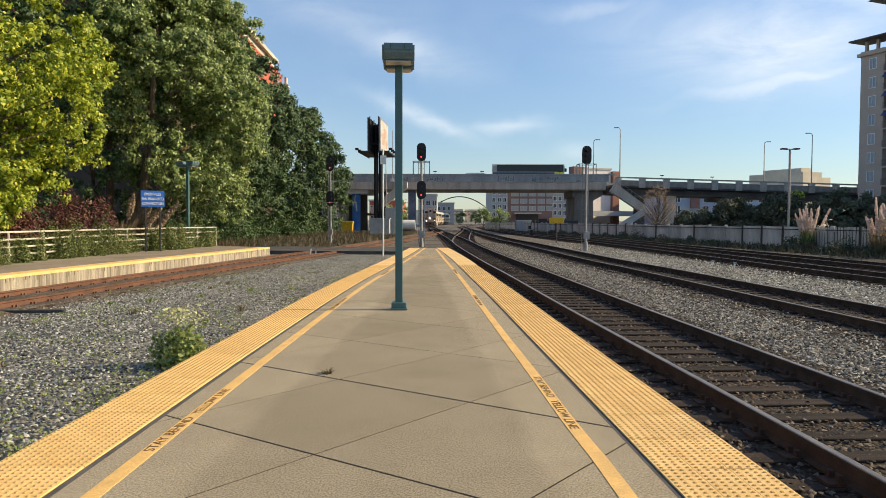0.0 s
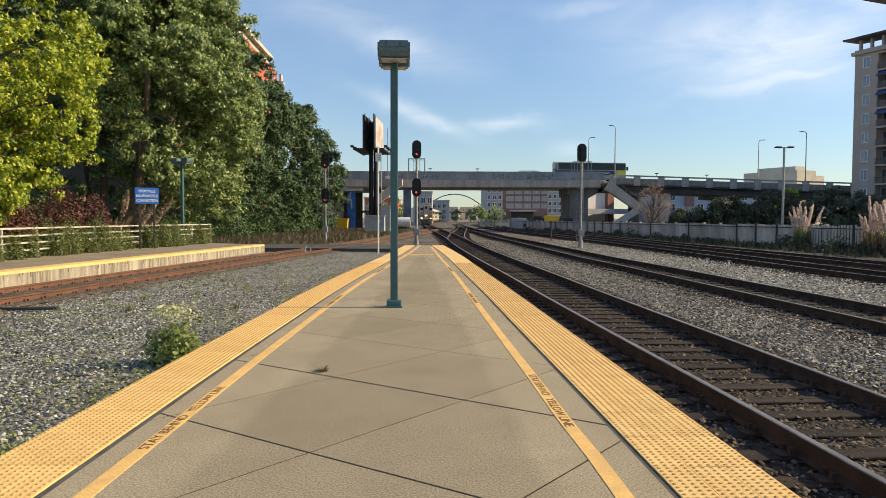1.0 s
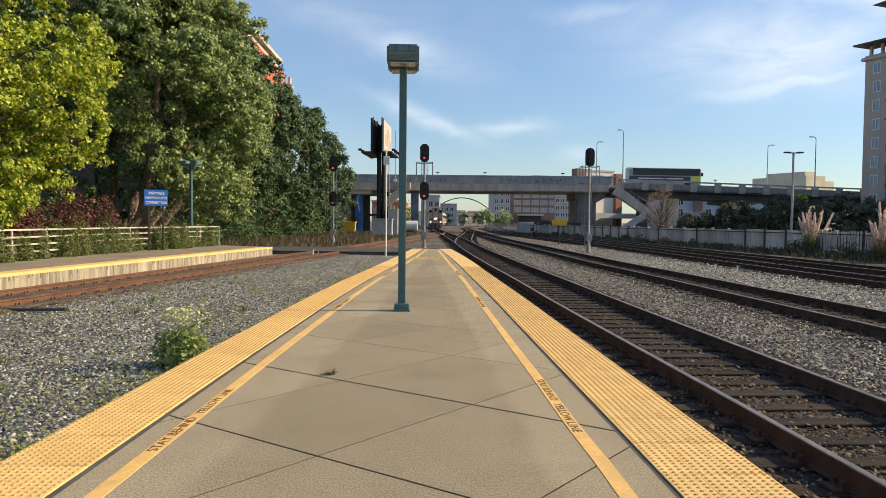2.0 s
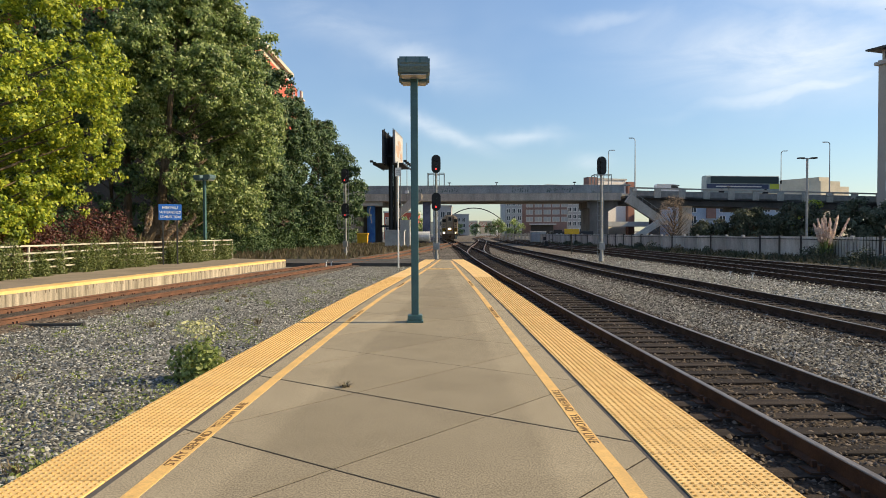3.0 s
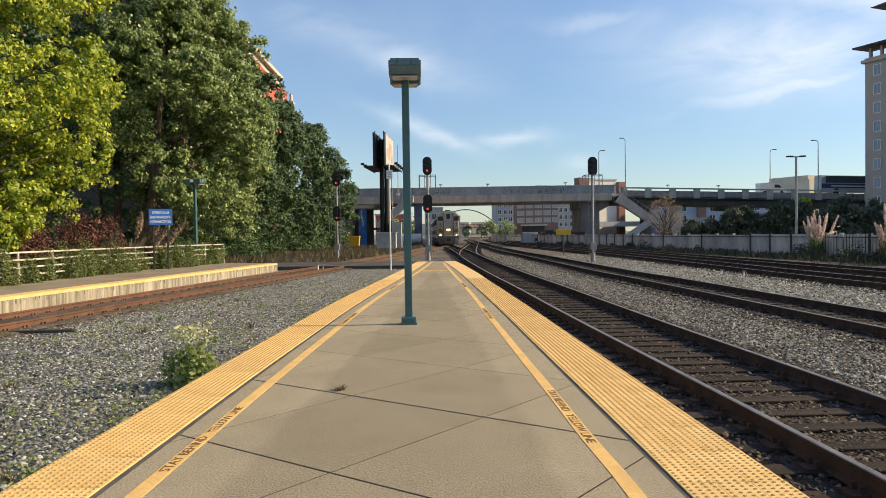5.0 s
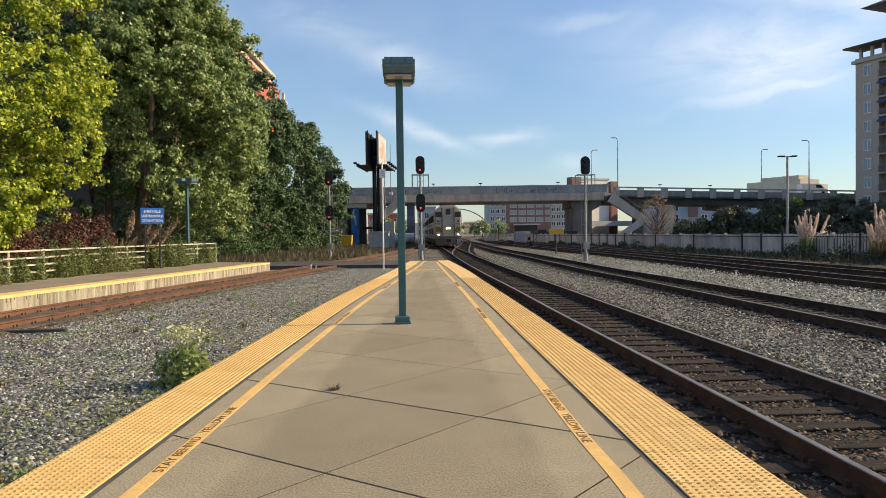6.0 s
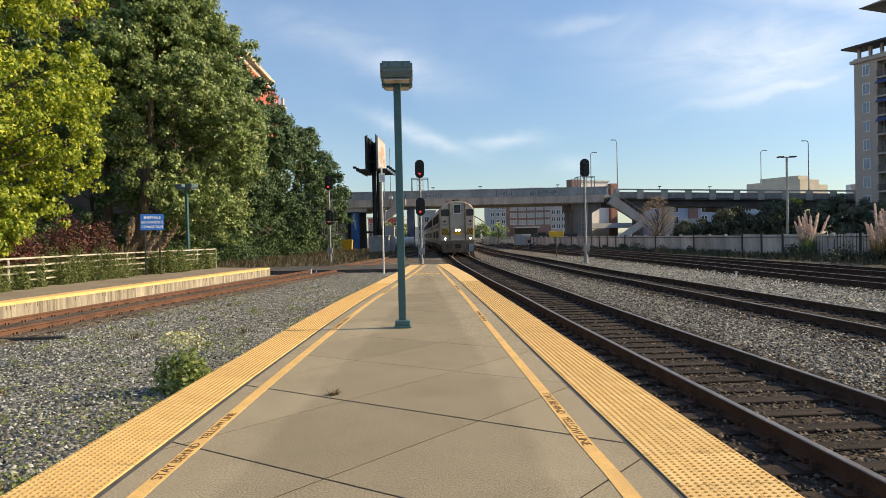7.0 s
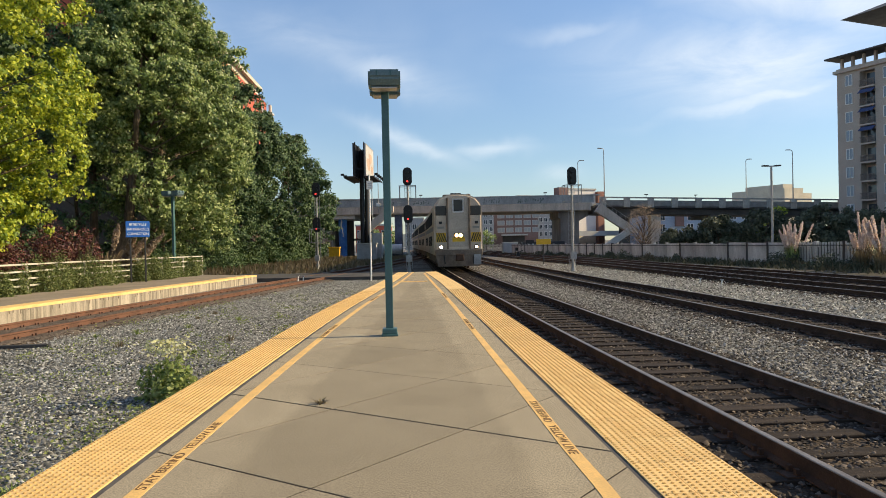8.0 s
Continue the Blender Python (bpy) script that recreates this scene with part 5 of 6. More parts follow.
for fl in range(9):
    z = 1.0 + 2.95 * fl
    for c in range(5):
        x = 5.2 + 6.3 * c
        b = part("balcony", bx(x - 1.25, x + 1.25, -0.3, 1.25, z - 0.1, z + 0.16), TANWALL, apt)
        bars = bmesh.new()
        for k in range(19):
            u = x - 1.2 + 0.1333 * k
            box(bars, u - 0.025, u + 0.025, -0.28, -0.24, z + 0.16, z + 1.1)
        box(bars, x - 1.25, x + 1.25, -0.3, -0.22, z + 1.1, z + 1.17)
        part("balustrade", bars, BALUSTER, b)
        part("balcony_door", bx(x - 0.95, x + 0.95, 1.2, 1.27, z + 0.17, z + 2.35), GLASS, b)
        if fl in (6, 7) or (fl == 5 and c == 0):
            aw = bmesh.new()
            prism(aw, [(0.02, z + 2.75), (-0.75, z + 2.1), (-0.75, z + 2.0), (0.02, z + 2.6)], "x", x - 1.2, x + 1.2)
            part("awning", aw, AWNING, b, "faded blue awning")
# roof pergola and hipped corner tower
for k in range(9):
    part("pergola_post", bx(0.6 + 1.9 * k - 0.2, 0.6 + 1.9 * k + 0.2, 0.3, 0.7, 28.4, 30.0), TANWALL, apt)
part("pergola_roof", bx(-1.3, 17.0, -1.3, 3.0, 30.0, 30.25), DARKSTEEL, apt)
part("tower", bx(7.5, 22, 3, 16, 28.1, 36.2), TANWALL, apt)
windows(apt, wm, [(9.6 + 3.4 * k, 3, 32.2, 0) for k in range(4)])
hip = bmesh.new()
base = [hip.verts.new(p) for p in ((0.4, 0.5, 36.4), (29, 0.5, 36.4), (29, 22, 36.4), (0.4, 22, 36.4))]
topv = hip.verts.new((14.8, 9.5, 40.6))
hip.faces.new(base[::-1])
for i in range(4):
    hip.faces.new((base[i], base[(i + 1) % 4], topv))
part("hip_roof", hip, mat("slate_roof", (0.13, 0.14, 0.15), (0.09, 0.1, 0.11), 0.8, 0.5, 6), apt)

REDWALL = mat("red_orange_stucco", (0.52, 0.13, 0.085), (0.44, 0.11, 0.075), 0.85, 0.3, 8, 0.03)
CREAMWALL = mat("cream_stucco", (0.6, 0.54, 0.43), (0.5, 0.45, 0.36), 0.85, 0.3, 8, 0.03)
redb = thing("apartment_building", "red and cream stepped apartment building behind the trees", "building", pose(-25.1, 110, -1.1, 0, 0, 2.4))
part("wall", bx(-22, 0, -48, 0, 17, 24.5), REDWALL, redb)
part("lower_wall", bx(-22, -0.05, -48, -0.05, -0.5, 17), mat("dark_brown_plaster", (0.13, 0.105, 0.085), (0.1, 0.08, 0.065), 0.9, 0.4, 8), redb)
part("cream_band", bx(-22, -0.05, -48.2, -6.0, 24.5, 25.2), CREAMWALL, redb)
part("roof_slab", bx(-22.3, 0.5, -48.4, -5.4, 25.2, 25.7), CREAMWALL, redb)
part("balcony", bx(-3.0, 0.9, -0.2, 1.6, 22.9, 23.15), PALECON, redb)
part("balcony_wall", bx(0.3, 0.6, 0.2, 1.4, 23.15, 24.4), PALECON, redb)
windows(redb, wm, [(0, -3 - 5.2 * k, 22.2, 90) for k in range(9)] + [(-3 - 4.5 * k, 0, 22.2, 180) for k in range(3)])

BRICKWALL = mat("dark_red_brick", (0.24, 0.155, 0.14), (0.19, 0.125, 0.112), 0.9, 0.5, 12, 0.05)
GREYWALL = mat("grey_render", (0.42, 0.42, 0.41), (0.34, 0.34, 0.34), 0.9, 0.4, 8, 0.03)
wm2 = window_meshes(1.8, 1.2)
BEYOND = pose(0.05, 0.53, 1.5) @ Matrix.Scale(1.62, 4) @ pose(-0.05, -0.53, -1.5)    # set back along the view past the bridge
wm3 = window_meshes(1.4, 1.8)
wm4 = window_meshes(0.9, 1.15)
b2 = thing("brick_building", "dark brick building with wide grey windows beyond the bridge", "building", BEYOND)
block(b2, 15.2, 26.4, 180, 200, 11.8, BRICKWALL)
windows(b2, wm2, [(17.1 + 2.2 * c, 180, 3.9 + 1.8 * f, 0) for c in range(5) for f in range(4)], PALECON, GREYPANE)
part("canopy", bx(17.0, 23.5, 177.5, 180, 3.1, 3.4), PALECON, b2, "pale entrance canopy")
# A flat dark sheet gives the shade inside the garage opening.
part("garage_shade", bx(17.4, 23.0, 179.9, 180.05, -0.5, 3.05), DARKSTEEL, b2, "flat dark sheet standing in for the shaded garage opening")
b3 = thing("apartment_block", "pale grey apartment block beyond the bridge", "building", BEYOND)
block(b3, 10.9, 15.1, 178, 200, 11.0, GREYWALL)
windows(b3, wm4, [(11.7 + 1.35 * c, 178, 0.6 + 1.8 * f, 0) for c in range(3) for f in range(6)])
b4 = thing("apartment_block", "grey apartment block with square windows behind the pier", "building", BEYOND)
block(b4, 26.6, 30.4, 181, 200, 11.5, GREYWALL)
windows(b4, wm4, [(27.3 + 1.25 * c, 181, 1.0 + 1.8 * f, 0) for c in range(3) for f in range(6)])
b5 = thing("office_building", "white and brick building rising above the bridge", "building", pose(38, 185, 0, 0, 0, 22) @ pose(-38, -185, 0))
block(b5, 34.5, 43, 185, 188, 14.6, mat("warm_white_wall", (0.82, 0.75, 0.68), (0.74, 0.67, 0.6), 0.9, 0.3, 8, 0.03))
part("brick_wing", bx(31.6, 34.4, 184.5, 187, -0.5, 15.2), BRICKWALL, b5)
part("brick_wing", bx(43.1, 45, 184, 188, -0.5, 14.2), mat("orange_brick", (0.33, 0.17, 0.125), (0.27, 0.135, 0.1), 0.9, 0.4, 8), b5)
part("low_canopy", bx(31, 47, 176, 184, 2.6, 3.8), GREYWALL, b5, "long grey canopy roof")
part("roof_plant", bx(20.5, 24.2, 186, 196, 11.5, 13.2), GREYWALL, b5)
b6 = thing("apartment_block", "blue-grey apartment block with white windows", "building", pose(0, 0, 0))
part("wall", bx(50.5, 76, 170, 190, -0.5, 9.0), mat("blue_grey_siding", (0.33, 0.42, 0.55), (0.28, 0.36, 0.48), 0.9, 0.4, 8), b6)
part("brick_bay", bx(57.6, 59.6, 169.2, 170, 4.4, 9.0), BRICKWALL, b6)
part("ground_floor", bx(50.5, 62, 168.5, 170, -0.5, 2.6), CREAMWALL, b6)
windows(b6, wm3, [(52 + 2.6 * c, 170, 3.2 + 2.6 * f, 0) for c in (0, 1, 3.6, 4.6, 5.6, 6.6, 7.6, 8.6) for f in range(2)])
b7 = thing("warehouse", "pale tan flat-roofed building in the distance", "building", pose(110, 215, 0, 0, 0, 24) @ pose(-110, -215, 0))
part("wall", bx(105, 113, 215, 235, -0.5, 16.0), CREAMWALL, b7)
part("roof_house", bx(105.5, 110, 216, 230, 16.0, 17.2), CREAMWALL, b7)
part("side_wing", bx(113, 118, 216, 235, -0.5, 14.6), CREAMWALL, b7)
b8 = thing("apartment_block", "orange-red apartment block beyond the bridge", "building", pose(0, 0, 0))
block(b8, -20, -11.5, 185, 200, 6.4, REDWALL)
windows(b8, wm3, [(-19 + 2.1 * c, 185, 0.9 + 2.6 * f, 0) for c in range(4) for f in range(2)])
part("pale_annex", bx(-16, -10.5, 178, 184, -0.5, 3.2), GREYWALL, b8)
b9 = thing("apartment_block", "distant grey apartment block", "building", pose(0, 0, 0))
block(b9, -9, -3.2, 230, 250, 9.6, GREYWALL)
windows(b9, wm3, [(-8 + 2.0 * c, 230, 0.9 + 2.6 * f, 0) for c in range(3) for f in range(3)])
b10 = thing("apartment_block", "distant pale apartment block beside the railway", "building", pose(0, 0, 0))
block(b10, -9.5, 3.5, 340, 360, 9.5, GREYWALL)
windows(b10, wm3, [(-8.5 + 2.4 * c, 340, 0.9 + 2.6 * f, 0) for c in range(5) for f in range(3)])
rnd = random.Random(4)
for i in range(9):
    x = -30 + i * 13 + rnd.uniform(-3, 3)
    b = thing("distant_building", "low hazy building far along the railway", "building", pose(x, 520 + rnd.uniform(0, 80), 0), "distant buildings")
    h = rnd.uniform(5, 11)
    block(b, -5, 5, 0, 15, h, rnd.choice((GREYWALL, CREAMWALL, PALECON)))

arch = thing("arch_footbridge", "slender arched footbridge with red truss deck far away", "bridge", pose(0, 400, 0))
ab = bmesh.new()
pts = [(-11 + 36 * k / 24, 5.6 + 9.0 * (1 - ((k - 12) / 12) ** 2)) for k in range(25)]
for p, q in zip(pts, pts[1:]):
    tube(ab, (p[0], 0, p[1]), (q[0], 0, q[1]), 0.3, n=6)
part("arch", ab, DARKSTEEL, arch)
REDSTEEL = mat("red_steel", (0.42, 0.09, 0.06), (0.33, 0.07, 0.05), 0.7, 1, 10, 0.02)
tr = bmesh.new()
box(tr, -14, 30, -0.5, 0.5, 4.2, 4.6)
box(tr, -14, 30, -0.5, 0.5, 6.2, 6.45)
for k in range(22):
    tube(tr, (-14 + 2 * k, 0, 4.4), (-12 + 2 * k, 0, 6.3), 0.12, n=5)
    tube(tr, (-14 + 2 * k, 0, 4.4), (-14 + 2 * k, 0, 6.3), 0.12, n=5)
part("truss_deck", tr, REDSTEEL, arch)
for x in (-12, 26):
    part("support", bx(x - 0.5, x + 0.5, -0.5, 0.5, -0.4, 4.2), REDSTEEL, arch)


# ---------------------------------------------------------------- wall, plants and lamp beyond the tracks
wall = thing("wall_east", "weathered grey concrete panel wall along the railway", "wall", kind="structure")
wl = curve_points([(28.5, 8), (24.1, 39.4), (19.6, 69), (14.6, 102), (13.0, 118)], 2.4)
pk = bx(0, 0.17, -0.015, 0.015, -0.5, 1.12)
PICKET = bpy.data.meshes.new("picket")
pk.to_mesh(PICKET)
pk.free()
for a, b in zip(wl, wl[1:]):
    d = b - a
    L = float(np.linalg.norm(d))
    rz = math.degrees(math.atan2(d[1], d[0]))
    if a[1] < 45:
        ob = part("backing_panel", bx(0.05, L - 0.05, -0.03, 0.03, -0.5, 0.85), DARKSTEEL, wall, "dark sheet behind the pickets")
        ob.matrix_basis = pose(a[0], a[1], 0, 0, 0, rz)
        for k in range(9):
            ob = link("picket", PICKET, WALLCON, wall)
            ob.matrix_basis = pose(a[0], a[1], 0, 0, 0, rz) @ pose(0.15 + 0.26 * k, 0.06, rnd.uniform(-0.04, 0.04), 0, rnd.uniform(-1.5, 1.5), 0)
    else:
        ob = part("panel", bx(0.05, L - 0.05, -0.06, 0.06, -0.5, 1.1 + rnd.uniform(-0.05, 0.05)), WALLCON, wall)
        ob.matrix_basis = pose(a[0], a[1], 0, 0, 0, rz)
    ob = part("post", bx(-0.09, 0.09, -0.1, 0.1, -0.5, 1.2), DARKSTEEL if rnd.random() < 0.4 else WALLCON, wall)
    ob.matrix_basis = pose(a[0], a[1], 0, 0, 0, rz)
part("top_rail", sweep(bmesh.new(), wl, [(-0.2, 0.92), (-0.16, 0.92), (-0.16, 0.97), (-0.2, 0.97)]), BLACK, wall)
verge = part("verge", sweep(bmesh.new(), wl, [(-4.6, -0.398), (0.0, -0.398)], closed=False), mat("dark_verge_soil", (0.085, 0.075, 0.055), (0.045, 0.042, 0.032), 0.95, 0.8, 14, 0.5))
tagged(verge, "dark weedy soil verge along the foot of the wall", "ground", kind="structure")
r = np.random.default_rng(91)
n = 14000
gy = 20 * (112 / 20) ** r.uniform(0, 1, n)
gx = np.interp(gy, wl[:, 1], wl[:, 0]) - 0.1 - abs(r.normal(0, 1.5, n)) * np.interp(gy, [30, 90], [1.0, 0.5])
gh, wv = r.uniform(0.08, 0.38, n) * np.where(r.uniform(0, 1, n) < 0.3, 1.5, 0.8), r.uniform(0.02, 0.07, n)
gv = np.zeros((n, 3, 3))
gv[:, 0] = np.column_stack((gx - wv, gy, gx * 0 - 0.42))
gv[:, 1] = np.column_stack((gx + wv, gy + wv * r.uniform(-1, 1, n), gx * 0 - 0.42))
gv[:, 2] = np.column_stack((gx + r.normal(0, 0.15, n), gy + r.normal(0, 0.15, n), gh - 0.42))
tagged(link("rough_grass", quick_mesh("rough_grass", gv.reshape(-1, 3), np.arange(n * 3).reshape(-1, 3)), LEAF_ROUGH), "rough olive and dry grass along the foot of the wall", "grass", kind="stuff")
for i in range(46):
    y = 26 + i * 1.6
    x = float(np.interp(y, wl[:, 1], wl[:, 0])) - rnd.uniform(0.4, 1.0)
    s = rnd.uniform(0.5, 1.1)
    bush("bush", pose(x, y, -0.42, 0, 0, i * 77), "low dark scrub at the foot of the wall", (0.9 * s, 1.3 * s, (0.45 if i % 3 else 1.0) * s), 900, LEAF_OLIVE if i % 4 else LEAF_DRY, 0.12, 400 + i, group="scrub along the wall")
for i, (x, y, h, s) in enumerate(((23.1, 46, 1.75, 0), (22.7, 45.4, 1.65, 0), (22.9, 38.4, 1.8, 1), (23.5, 37.4, 1.75, 1), (22.9, 36.6, 1.7, 1))):
    blades("pampas_grass", pose(x, y, -0.42), "green pampas grass with feathery beige plumes", 240, h, 0.9, LEAF_MID if i % 2 else LEAF_DRY, 0.04, 500 + i, "grass", plumes=15, lean=0.45, group="pampas grass")
for i, (x, y) in enumerate(((22.2, 45.4), (22.8, 46.6), (22.9, 38.9), (23.4, 36.2), (22.4, 41.5))):
    bush("bush", pose(x, y, -0.42, 0, 0, i * 33), "dark green shrub at the foot of the pampas grass", (1.2, 1.4, 1.2), 1800, LEAF_OLIVE, 0.11, 480 + i, group="scrub along the wall")
for i, (x, y, h, rad) in enumerate(((29.6, 86, 4.2, 2.0), (34, 85, 5.6, 3.0), (39, 84, 6.2, 3.4), (36.6, 88, 5.8, 3.2), (46, 84, 6.4, 3.6), (49.5, 83, 6.2, 3.2), (52.5, 80, 6.0, 3.0), (57, 82, 6.0, 3.4))):
    tree(pose(x, y, -0.4, 0, 0, i * 60), "low dark rounded tree beyond the wall", h * 0.74, rad * 0.98, 0.1, 11000, LEAF_OLIVE, 0.29, 520 + i, clumps=34, trunk=0.18)
tree(pose(44.2, 92, -0.4), "small yellow-green tree beyond the wall", 5.0, 2.4, 1.0, 5000, LEAF_YEL, 0.3, 540, clumps=26, trunk=0.16)
tree(pose(25.2, 86, -0.4), "nearly bare pinkish tree beyond the wall", 6.0, 2.0, 0.8, 3600, PLUME_TAN, 0.1, 541, clumps=110, trunk=0.1, limb=0.025, bunch=4)
for i, (x, y) in enumerate(((14, 190), (10.5, 205), (-12, 150), (6, 300), (-1, 320), (12, 300), (-9, 140))):
    tree(pose(x, y, -0.4), "small green tree along the distant tracks", 5.0, 2.2, 0.5, 1500, LEAF_MID, 0.4, 560 + i, clumps=24, trunk=0.14)
pl = thing("car_park_lamp", "tall grey lamp post with two flat heads", "street lamp", pose(35.6, 75, -0.4))
part("pole", tb((0, 0, 0), (0, 0, 9.3), 0.13, 0.11, n=10), GALV, pl)
part("cross_arm", bx(-0.6, 0.6, -0.06, 0.06, 9.25, 9.36), GALV, pl)
for s in (-1, 1):
    part("lamp_head", bx(min(s * 0.35, s * 0.95), max(s * 0.35, s * 0.95), -0.25, 0.25, 9.28, 9.42, bevel=0.04), DARKSTEEL, pl)
for i, (x, y) in enumerate(((12.9, 121), (16, 119), (20, 117))):
    car = thing("parked_container", "dark parked equipment under the bridge", "container", pose(x, y, -0.4))
    part("body", bx(-1.3, 1.3, -1, 1, 0.1, 1.9, bevel=0.1), DARKSTEEL if i else BRIDGEPANEL, car)
    part("base", bx(-1.2, 1.2, -0.9, 0.9, 0, 0.1), BLACK, car)


# small things along the tracks
for x, y, h in ((11.6, 29.2, 0.2), (11.4, 31.0, 0.16), (-6.9, 38.2, 0.32), (-7.3, 38.9, 0.34)):
    peg = thing("marker_peg", "short white marker peg in the crushed stone", "post", pose(x, y, GROUND_Z), "white marker pegs")
    part("stake", tb((0, 0, -0.02), (0.02, 0, h), 0.035, 0.03, n=7), WHITE, peg)
    part("cap", bx(-0.04, 0.08, -0.05, 0.05, h, h + 0.05, bevel=0.01), GALV, peg)
offcut = thing("steel_offcut", "dark flat steel offcut lying beside the side track", "scrap", pose(-8.35, 14.9, GROUND_Z + 0.02, 0, 0, 97))
part("offcut", bx(-0.07, 0.07, -0.62, 0.62, 0, 0.06, bevel=0.012), DARKSTEEL, offcut)
sw = thing("switch_stand", "black hand-thrown switch stand beside the tracks", "switch stand", pose(10.6, 90, GROUND_Z))
part("stand", prism(bmesh.new(), [(-0.3, 0), (0.3, 0), (0.12, 0.7), (-0.12, 0.7)], "y", -0.2, 0.2), BLACK, sw)
part("lever", tb((0, 0, 0.6), (0.7, 0, 0.9), 0.04, n=6), BLACK, sw)
part("target", bx(-0.35, 0.0, -0.02, 0.02, 0.8, 1.2), BLACK, sw)
mast = thing("camera_mast", "thin pole with a small white camera box on the bridge", "mast", pose(-9.2, 121.7, 7.0))
part("pole", tb((0, 0, 0), (0, 0, 9.6), 0.07, 0.05, n=8), GALV, mast)
part("camera_box", bx(-0.35, 0.3, -0.3, 0.1, 1.0, 1.5, bevel=0.05), WHITE, mast)
fence = thing("picket_fence", "pale picket fence beyond the tracks", "fence", pose(8.0, 150, GROUND_Z, 0, 0, -4))
for k in range(36):
    part("picket", bx(0.28 * k, 0.28 * k + 0.17, -0.02, 0.02, 0, 1.55 + 0.1 * math.sin(k)), CREAMWALL, fence)
part("rail", bx(0, 10, 0.02, 0.06, 1.2, 1.3), CREAMWALL, fence)


# ---------------------------------------------------------------- train
STEEL = mat("brushed_train_steel", (0.62, 0.52, 0.4), (0.46, 0.38, 0.29), 0.5, 0.8, 25, 0.03, metal=0.15)
NAVY = plain("navy_band", (0.02, 0.035, 0.10), 0.35)
DIRTY = mat("grimy_underframe", (0.24, 0.185, 0.135), (0.14, 0.11, 0.085), 0.9, 2, 20, 0.2)
CAR_GLASS = plain("dark_car_window", (0.035, 0.032, 0.03), 0.25)
CAR_GLASS.node_tree.nodes["Principled BSDF"].inputs["Specular IOR Level"].default_value = 0.4
SIDE_GLASS = plain("dusty_side_window", (0.02, 0.02, 0.022), 0.75)
SIDE_GLASS.node_tree.nodes["Principled BSDF"].inputs["Specular IOR Level"].default_value = 0.08
HEADLIGHT = glow("headlight", (1.0, 0.72, 0.38), 60.0)
# Emitting ring added around each headlight lens for its warm glow.
GLOW_RING = glow("amber_glow_ring", (1.0, 0.55, 0.16), 2.2)
DITCH = glow("ditch_light", (1.0, 0.72, 0.4), 30.0)
SECTION = [(-1.5, 0.95), (1.5, 0.95), (1.56, 1.3), (1.56, 3.85), (1.45, 4.3), (1.15, 4.62), (0.65, 4.82), (0, 4.88), (-0.65, 4.82), (-1.15, 4.62), (-1.45, 4.3), (-1.56, 3.85), (-1.56, 1.3)]


def truck_part(root, y):
    fr = part("truck", bx(-1.15, 1.15, y - 1.7, y + 1.7, 0.35, 0.85, bevel=0.05), DIRTY, root, "grimy cast truck frame")
    for dy in (-1.25, 1.25):
        for s in (-0.75, 0.75):
            part("wheel", tb((s - 0.06, y + dy, 0.46), (s + 0.06, y + dy, 0.46), 0.46, n=20), RUST, fr)


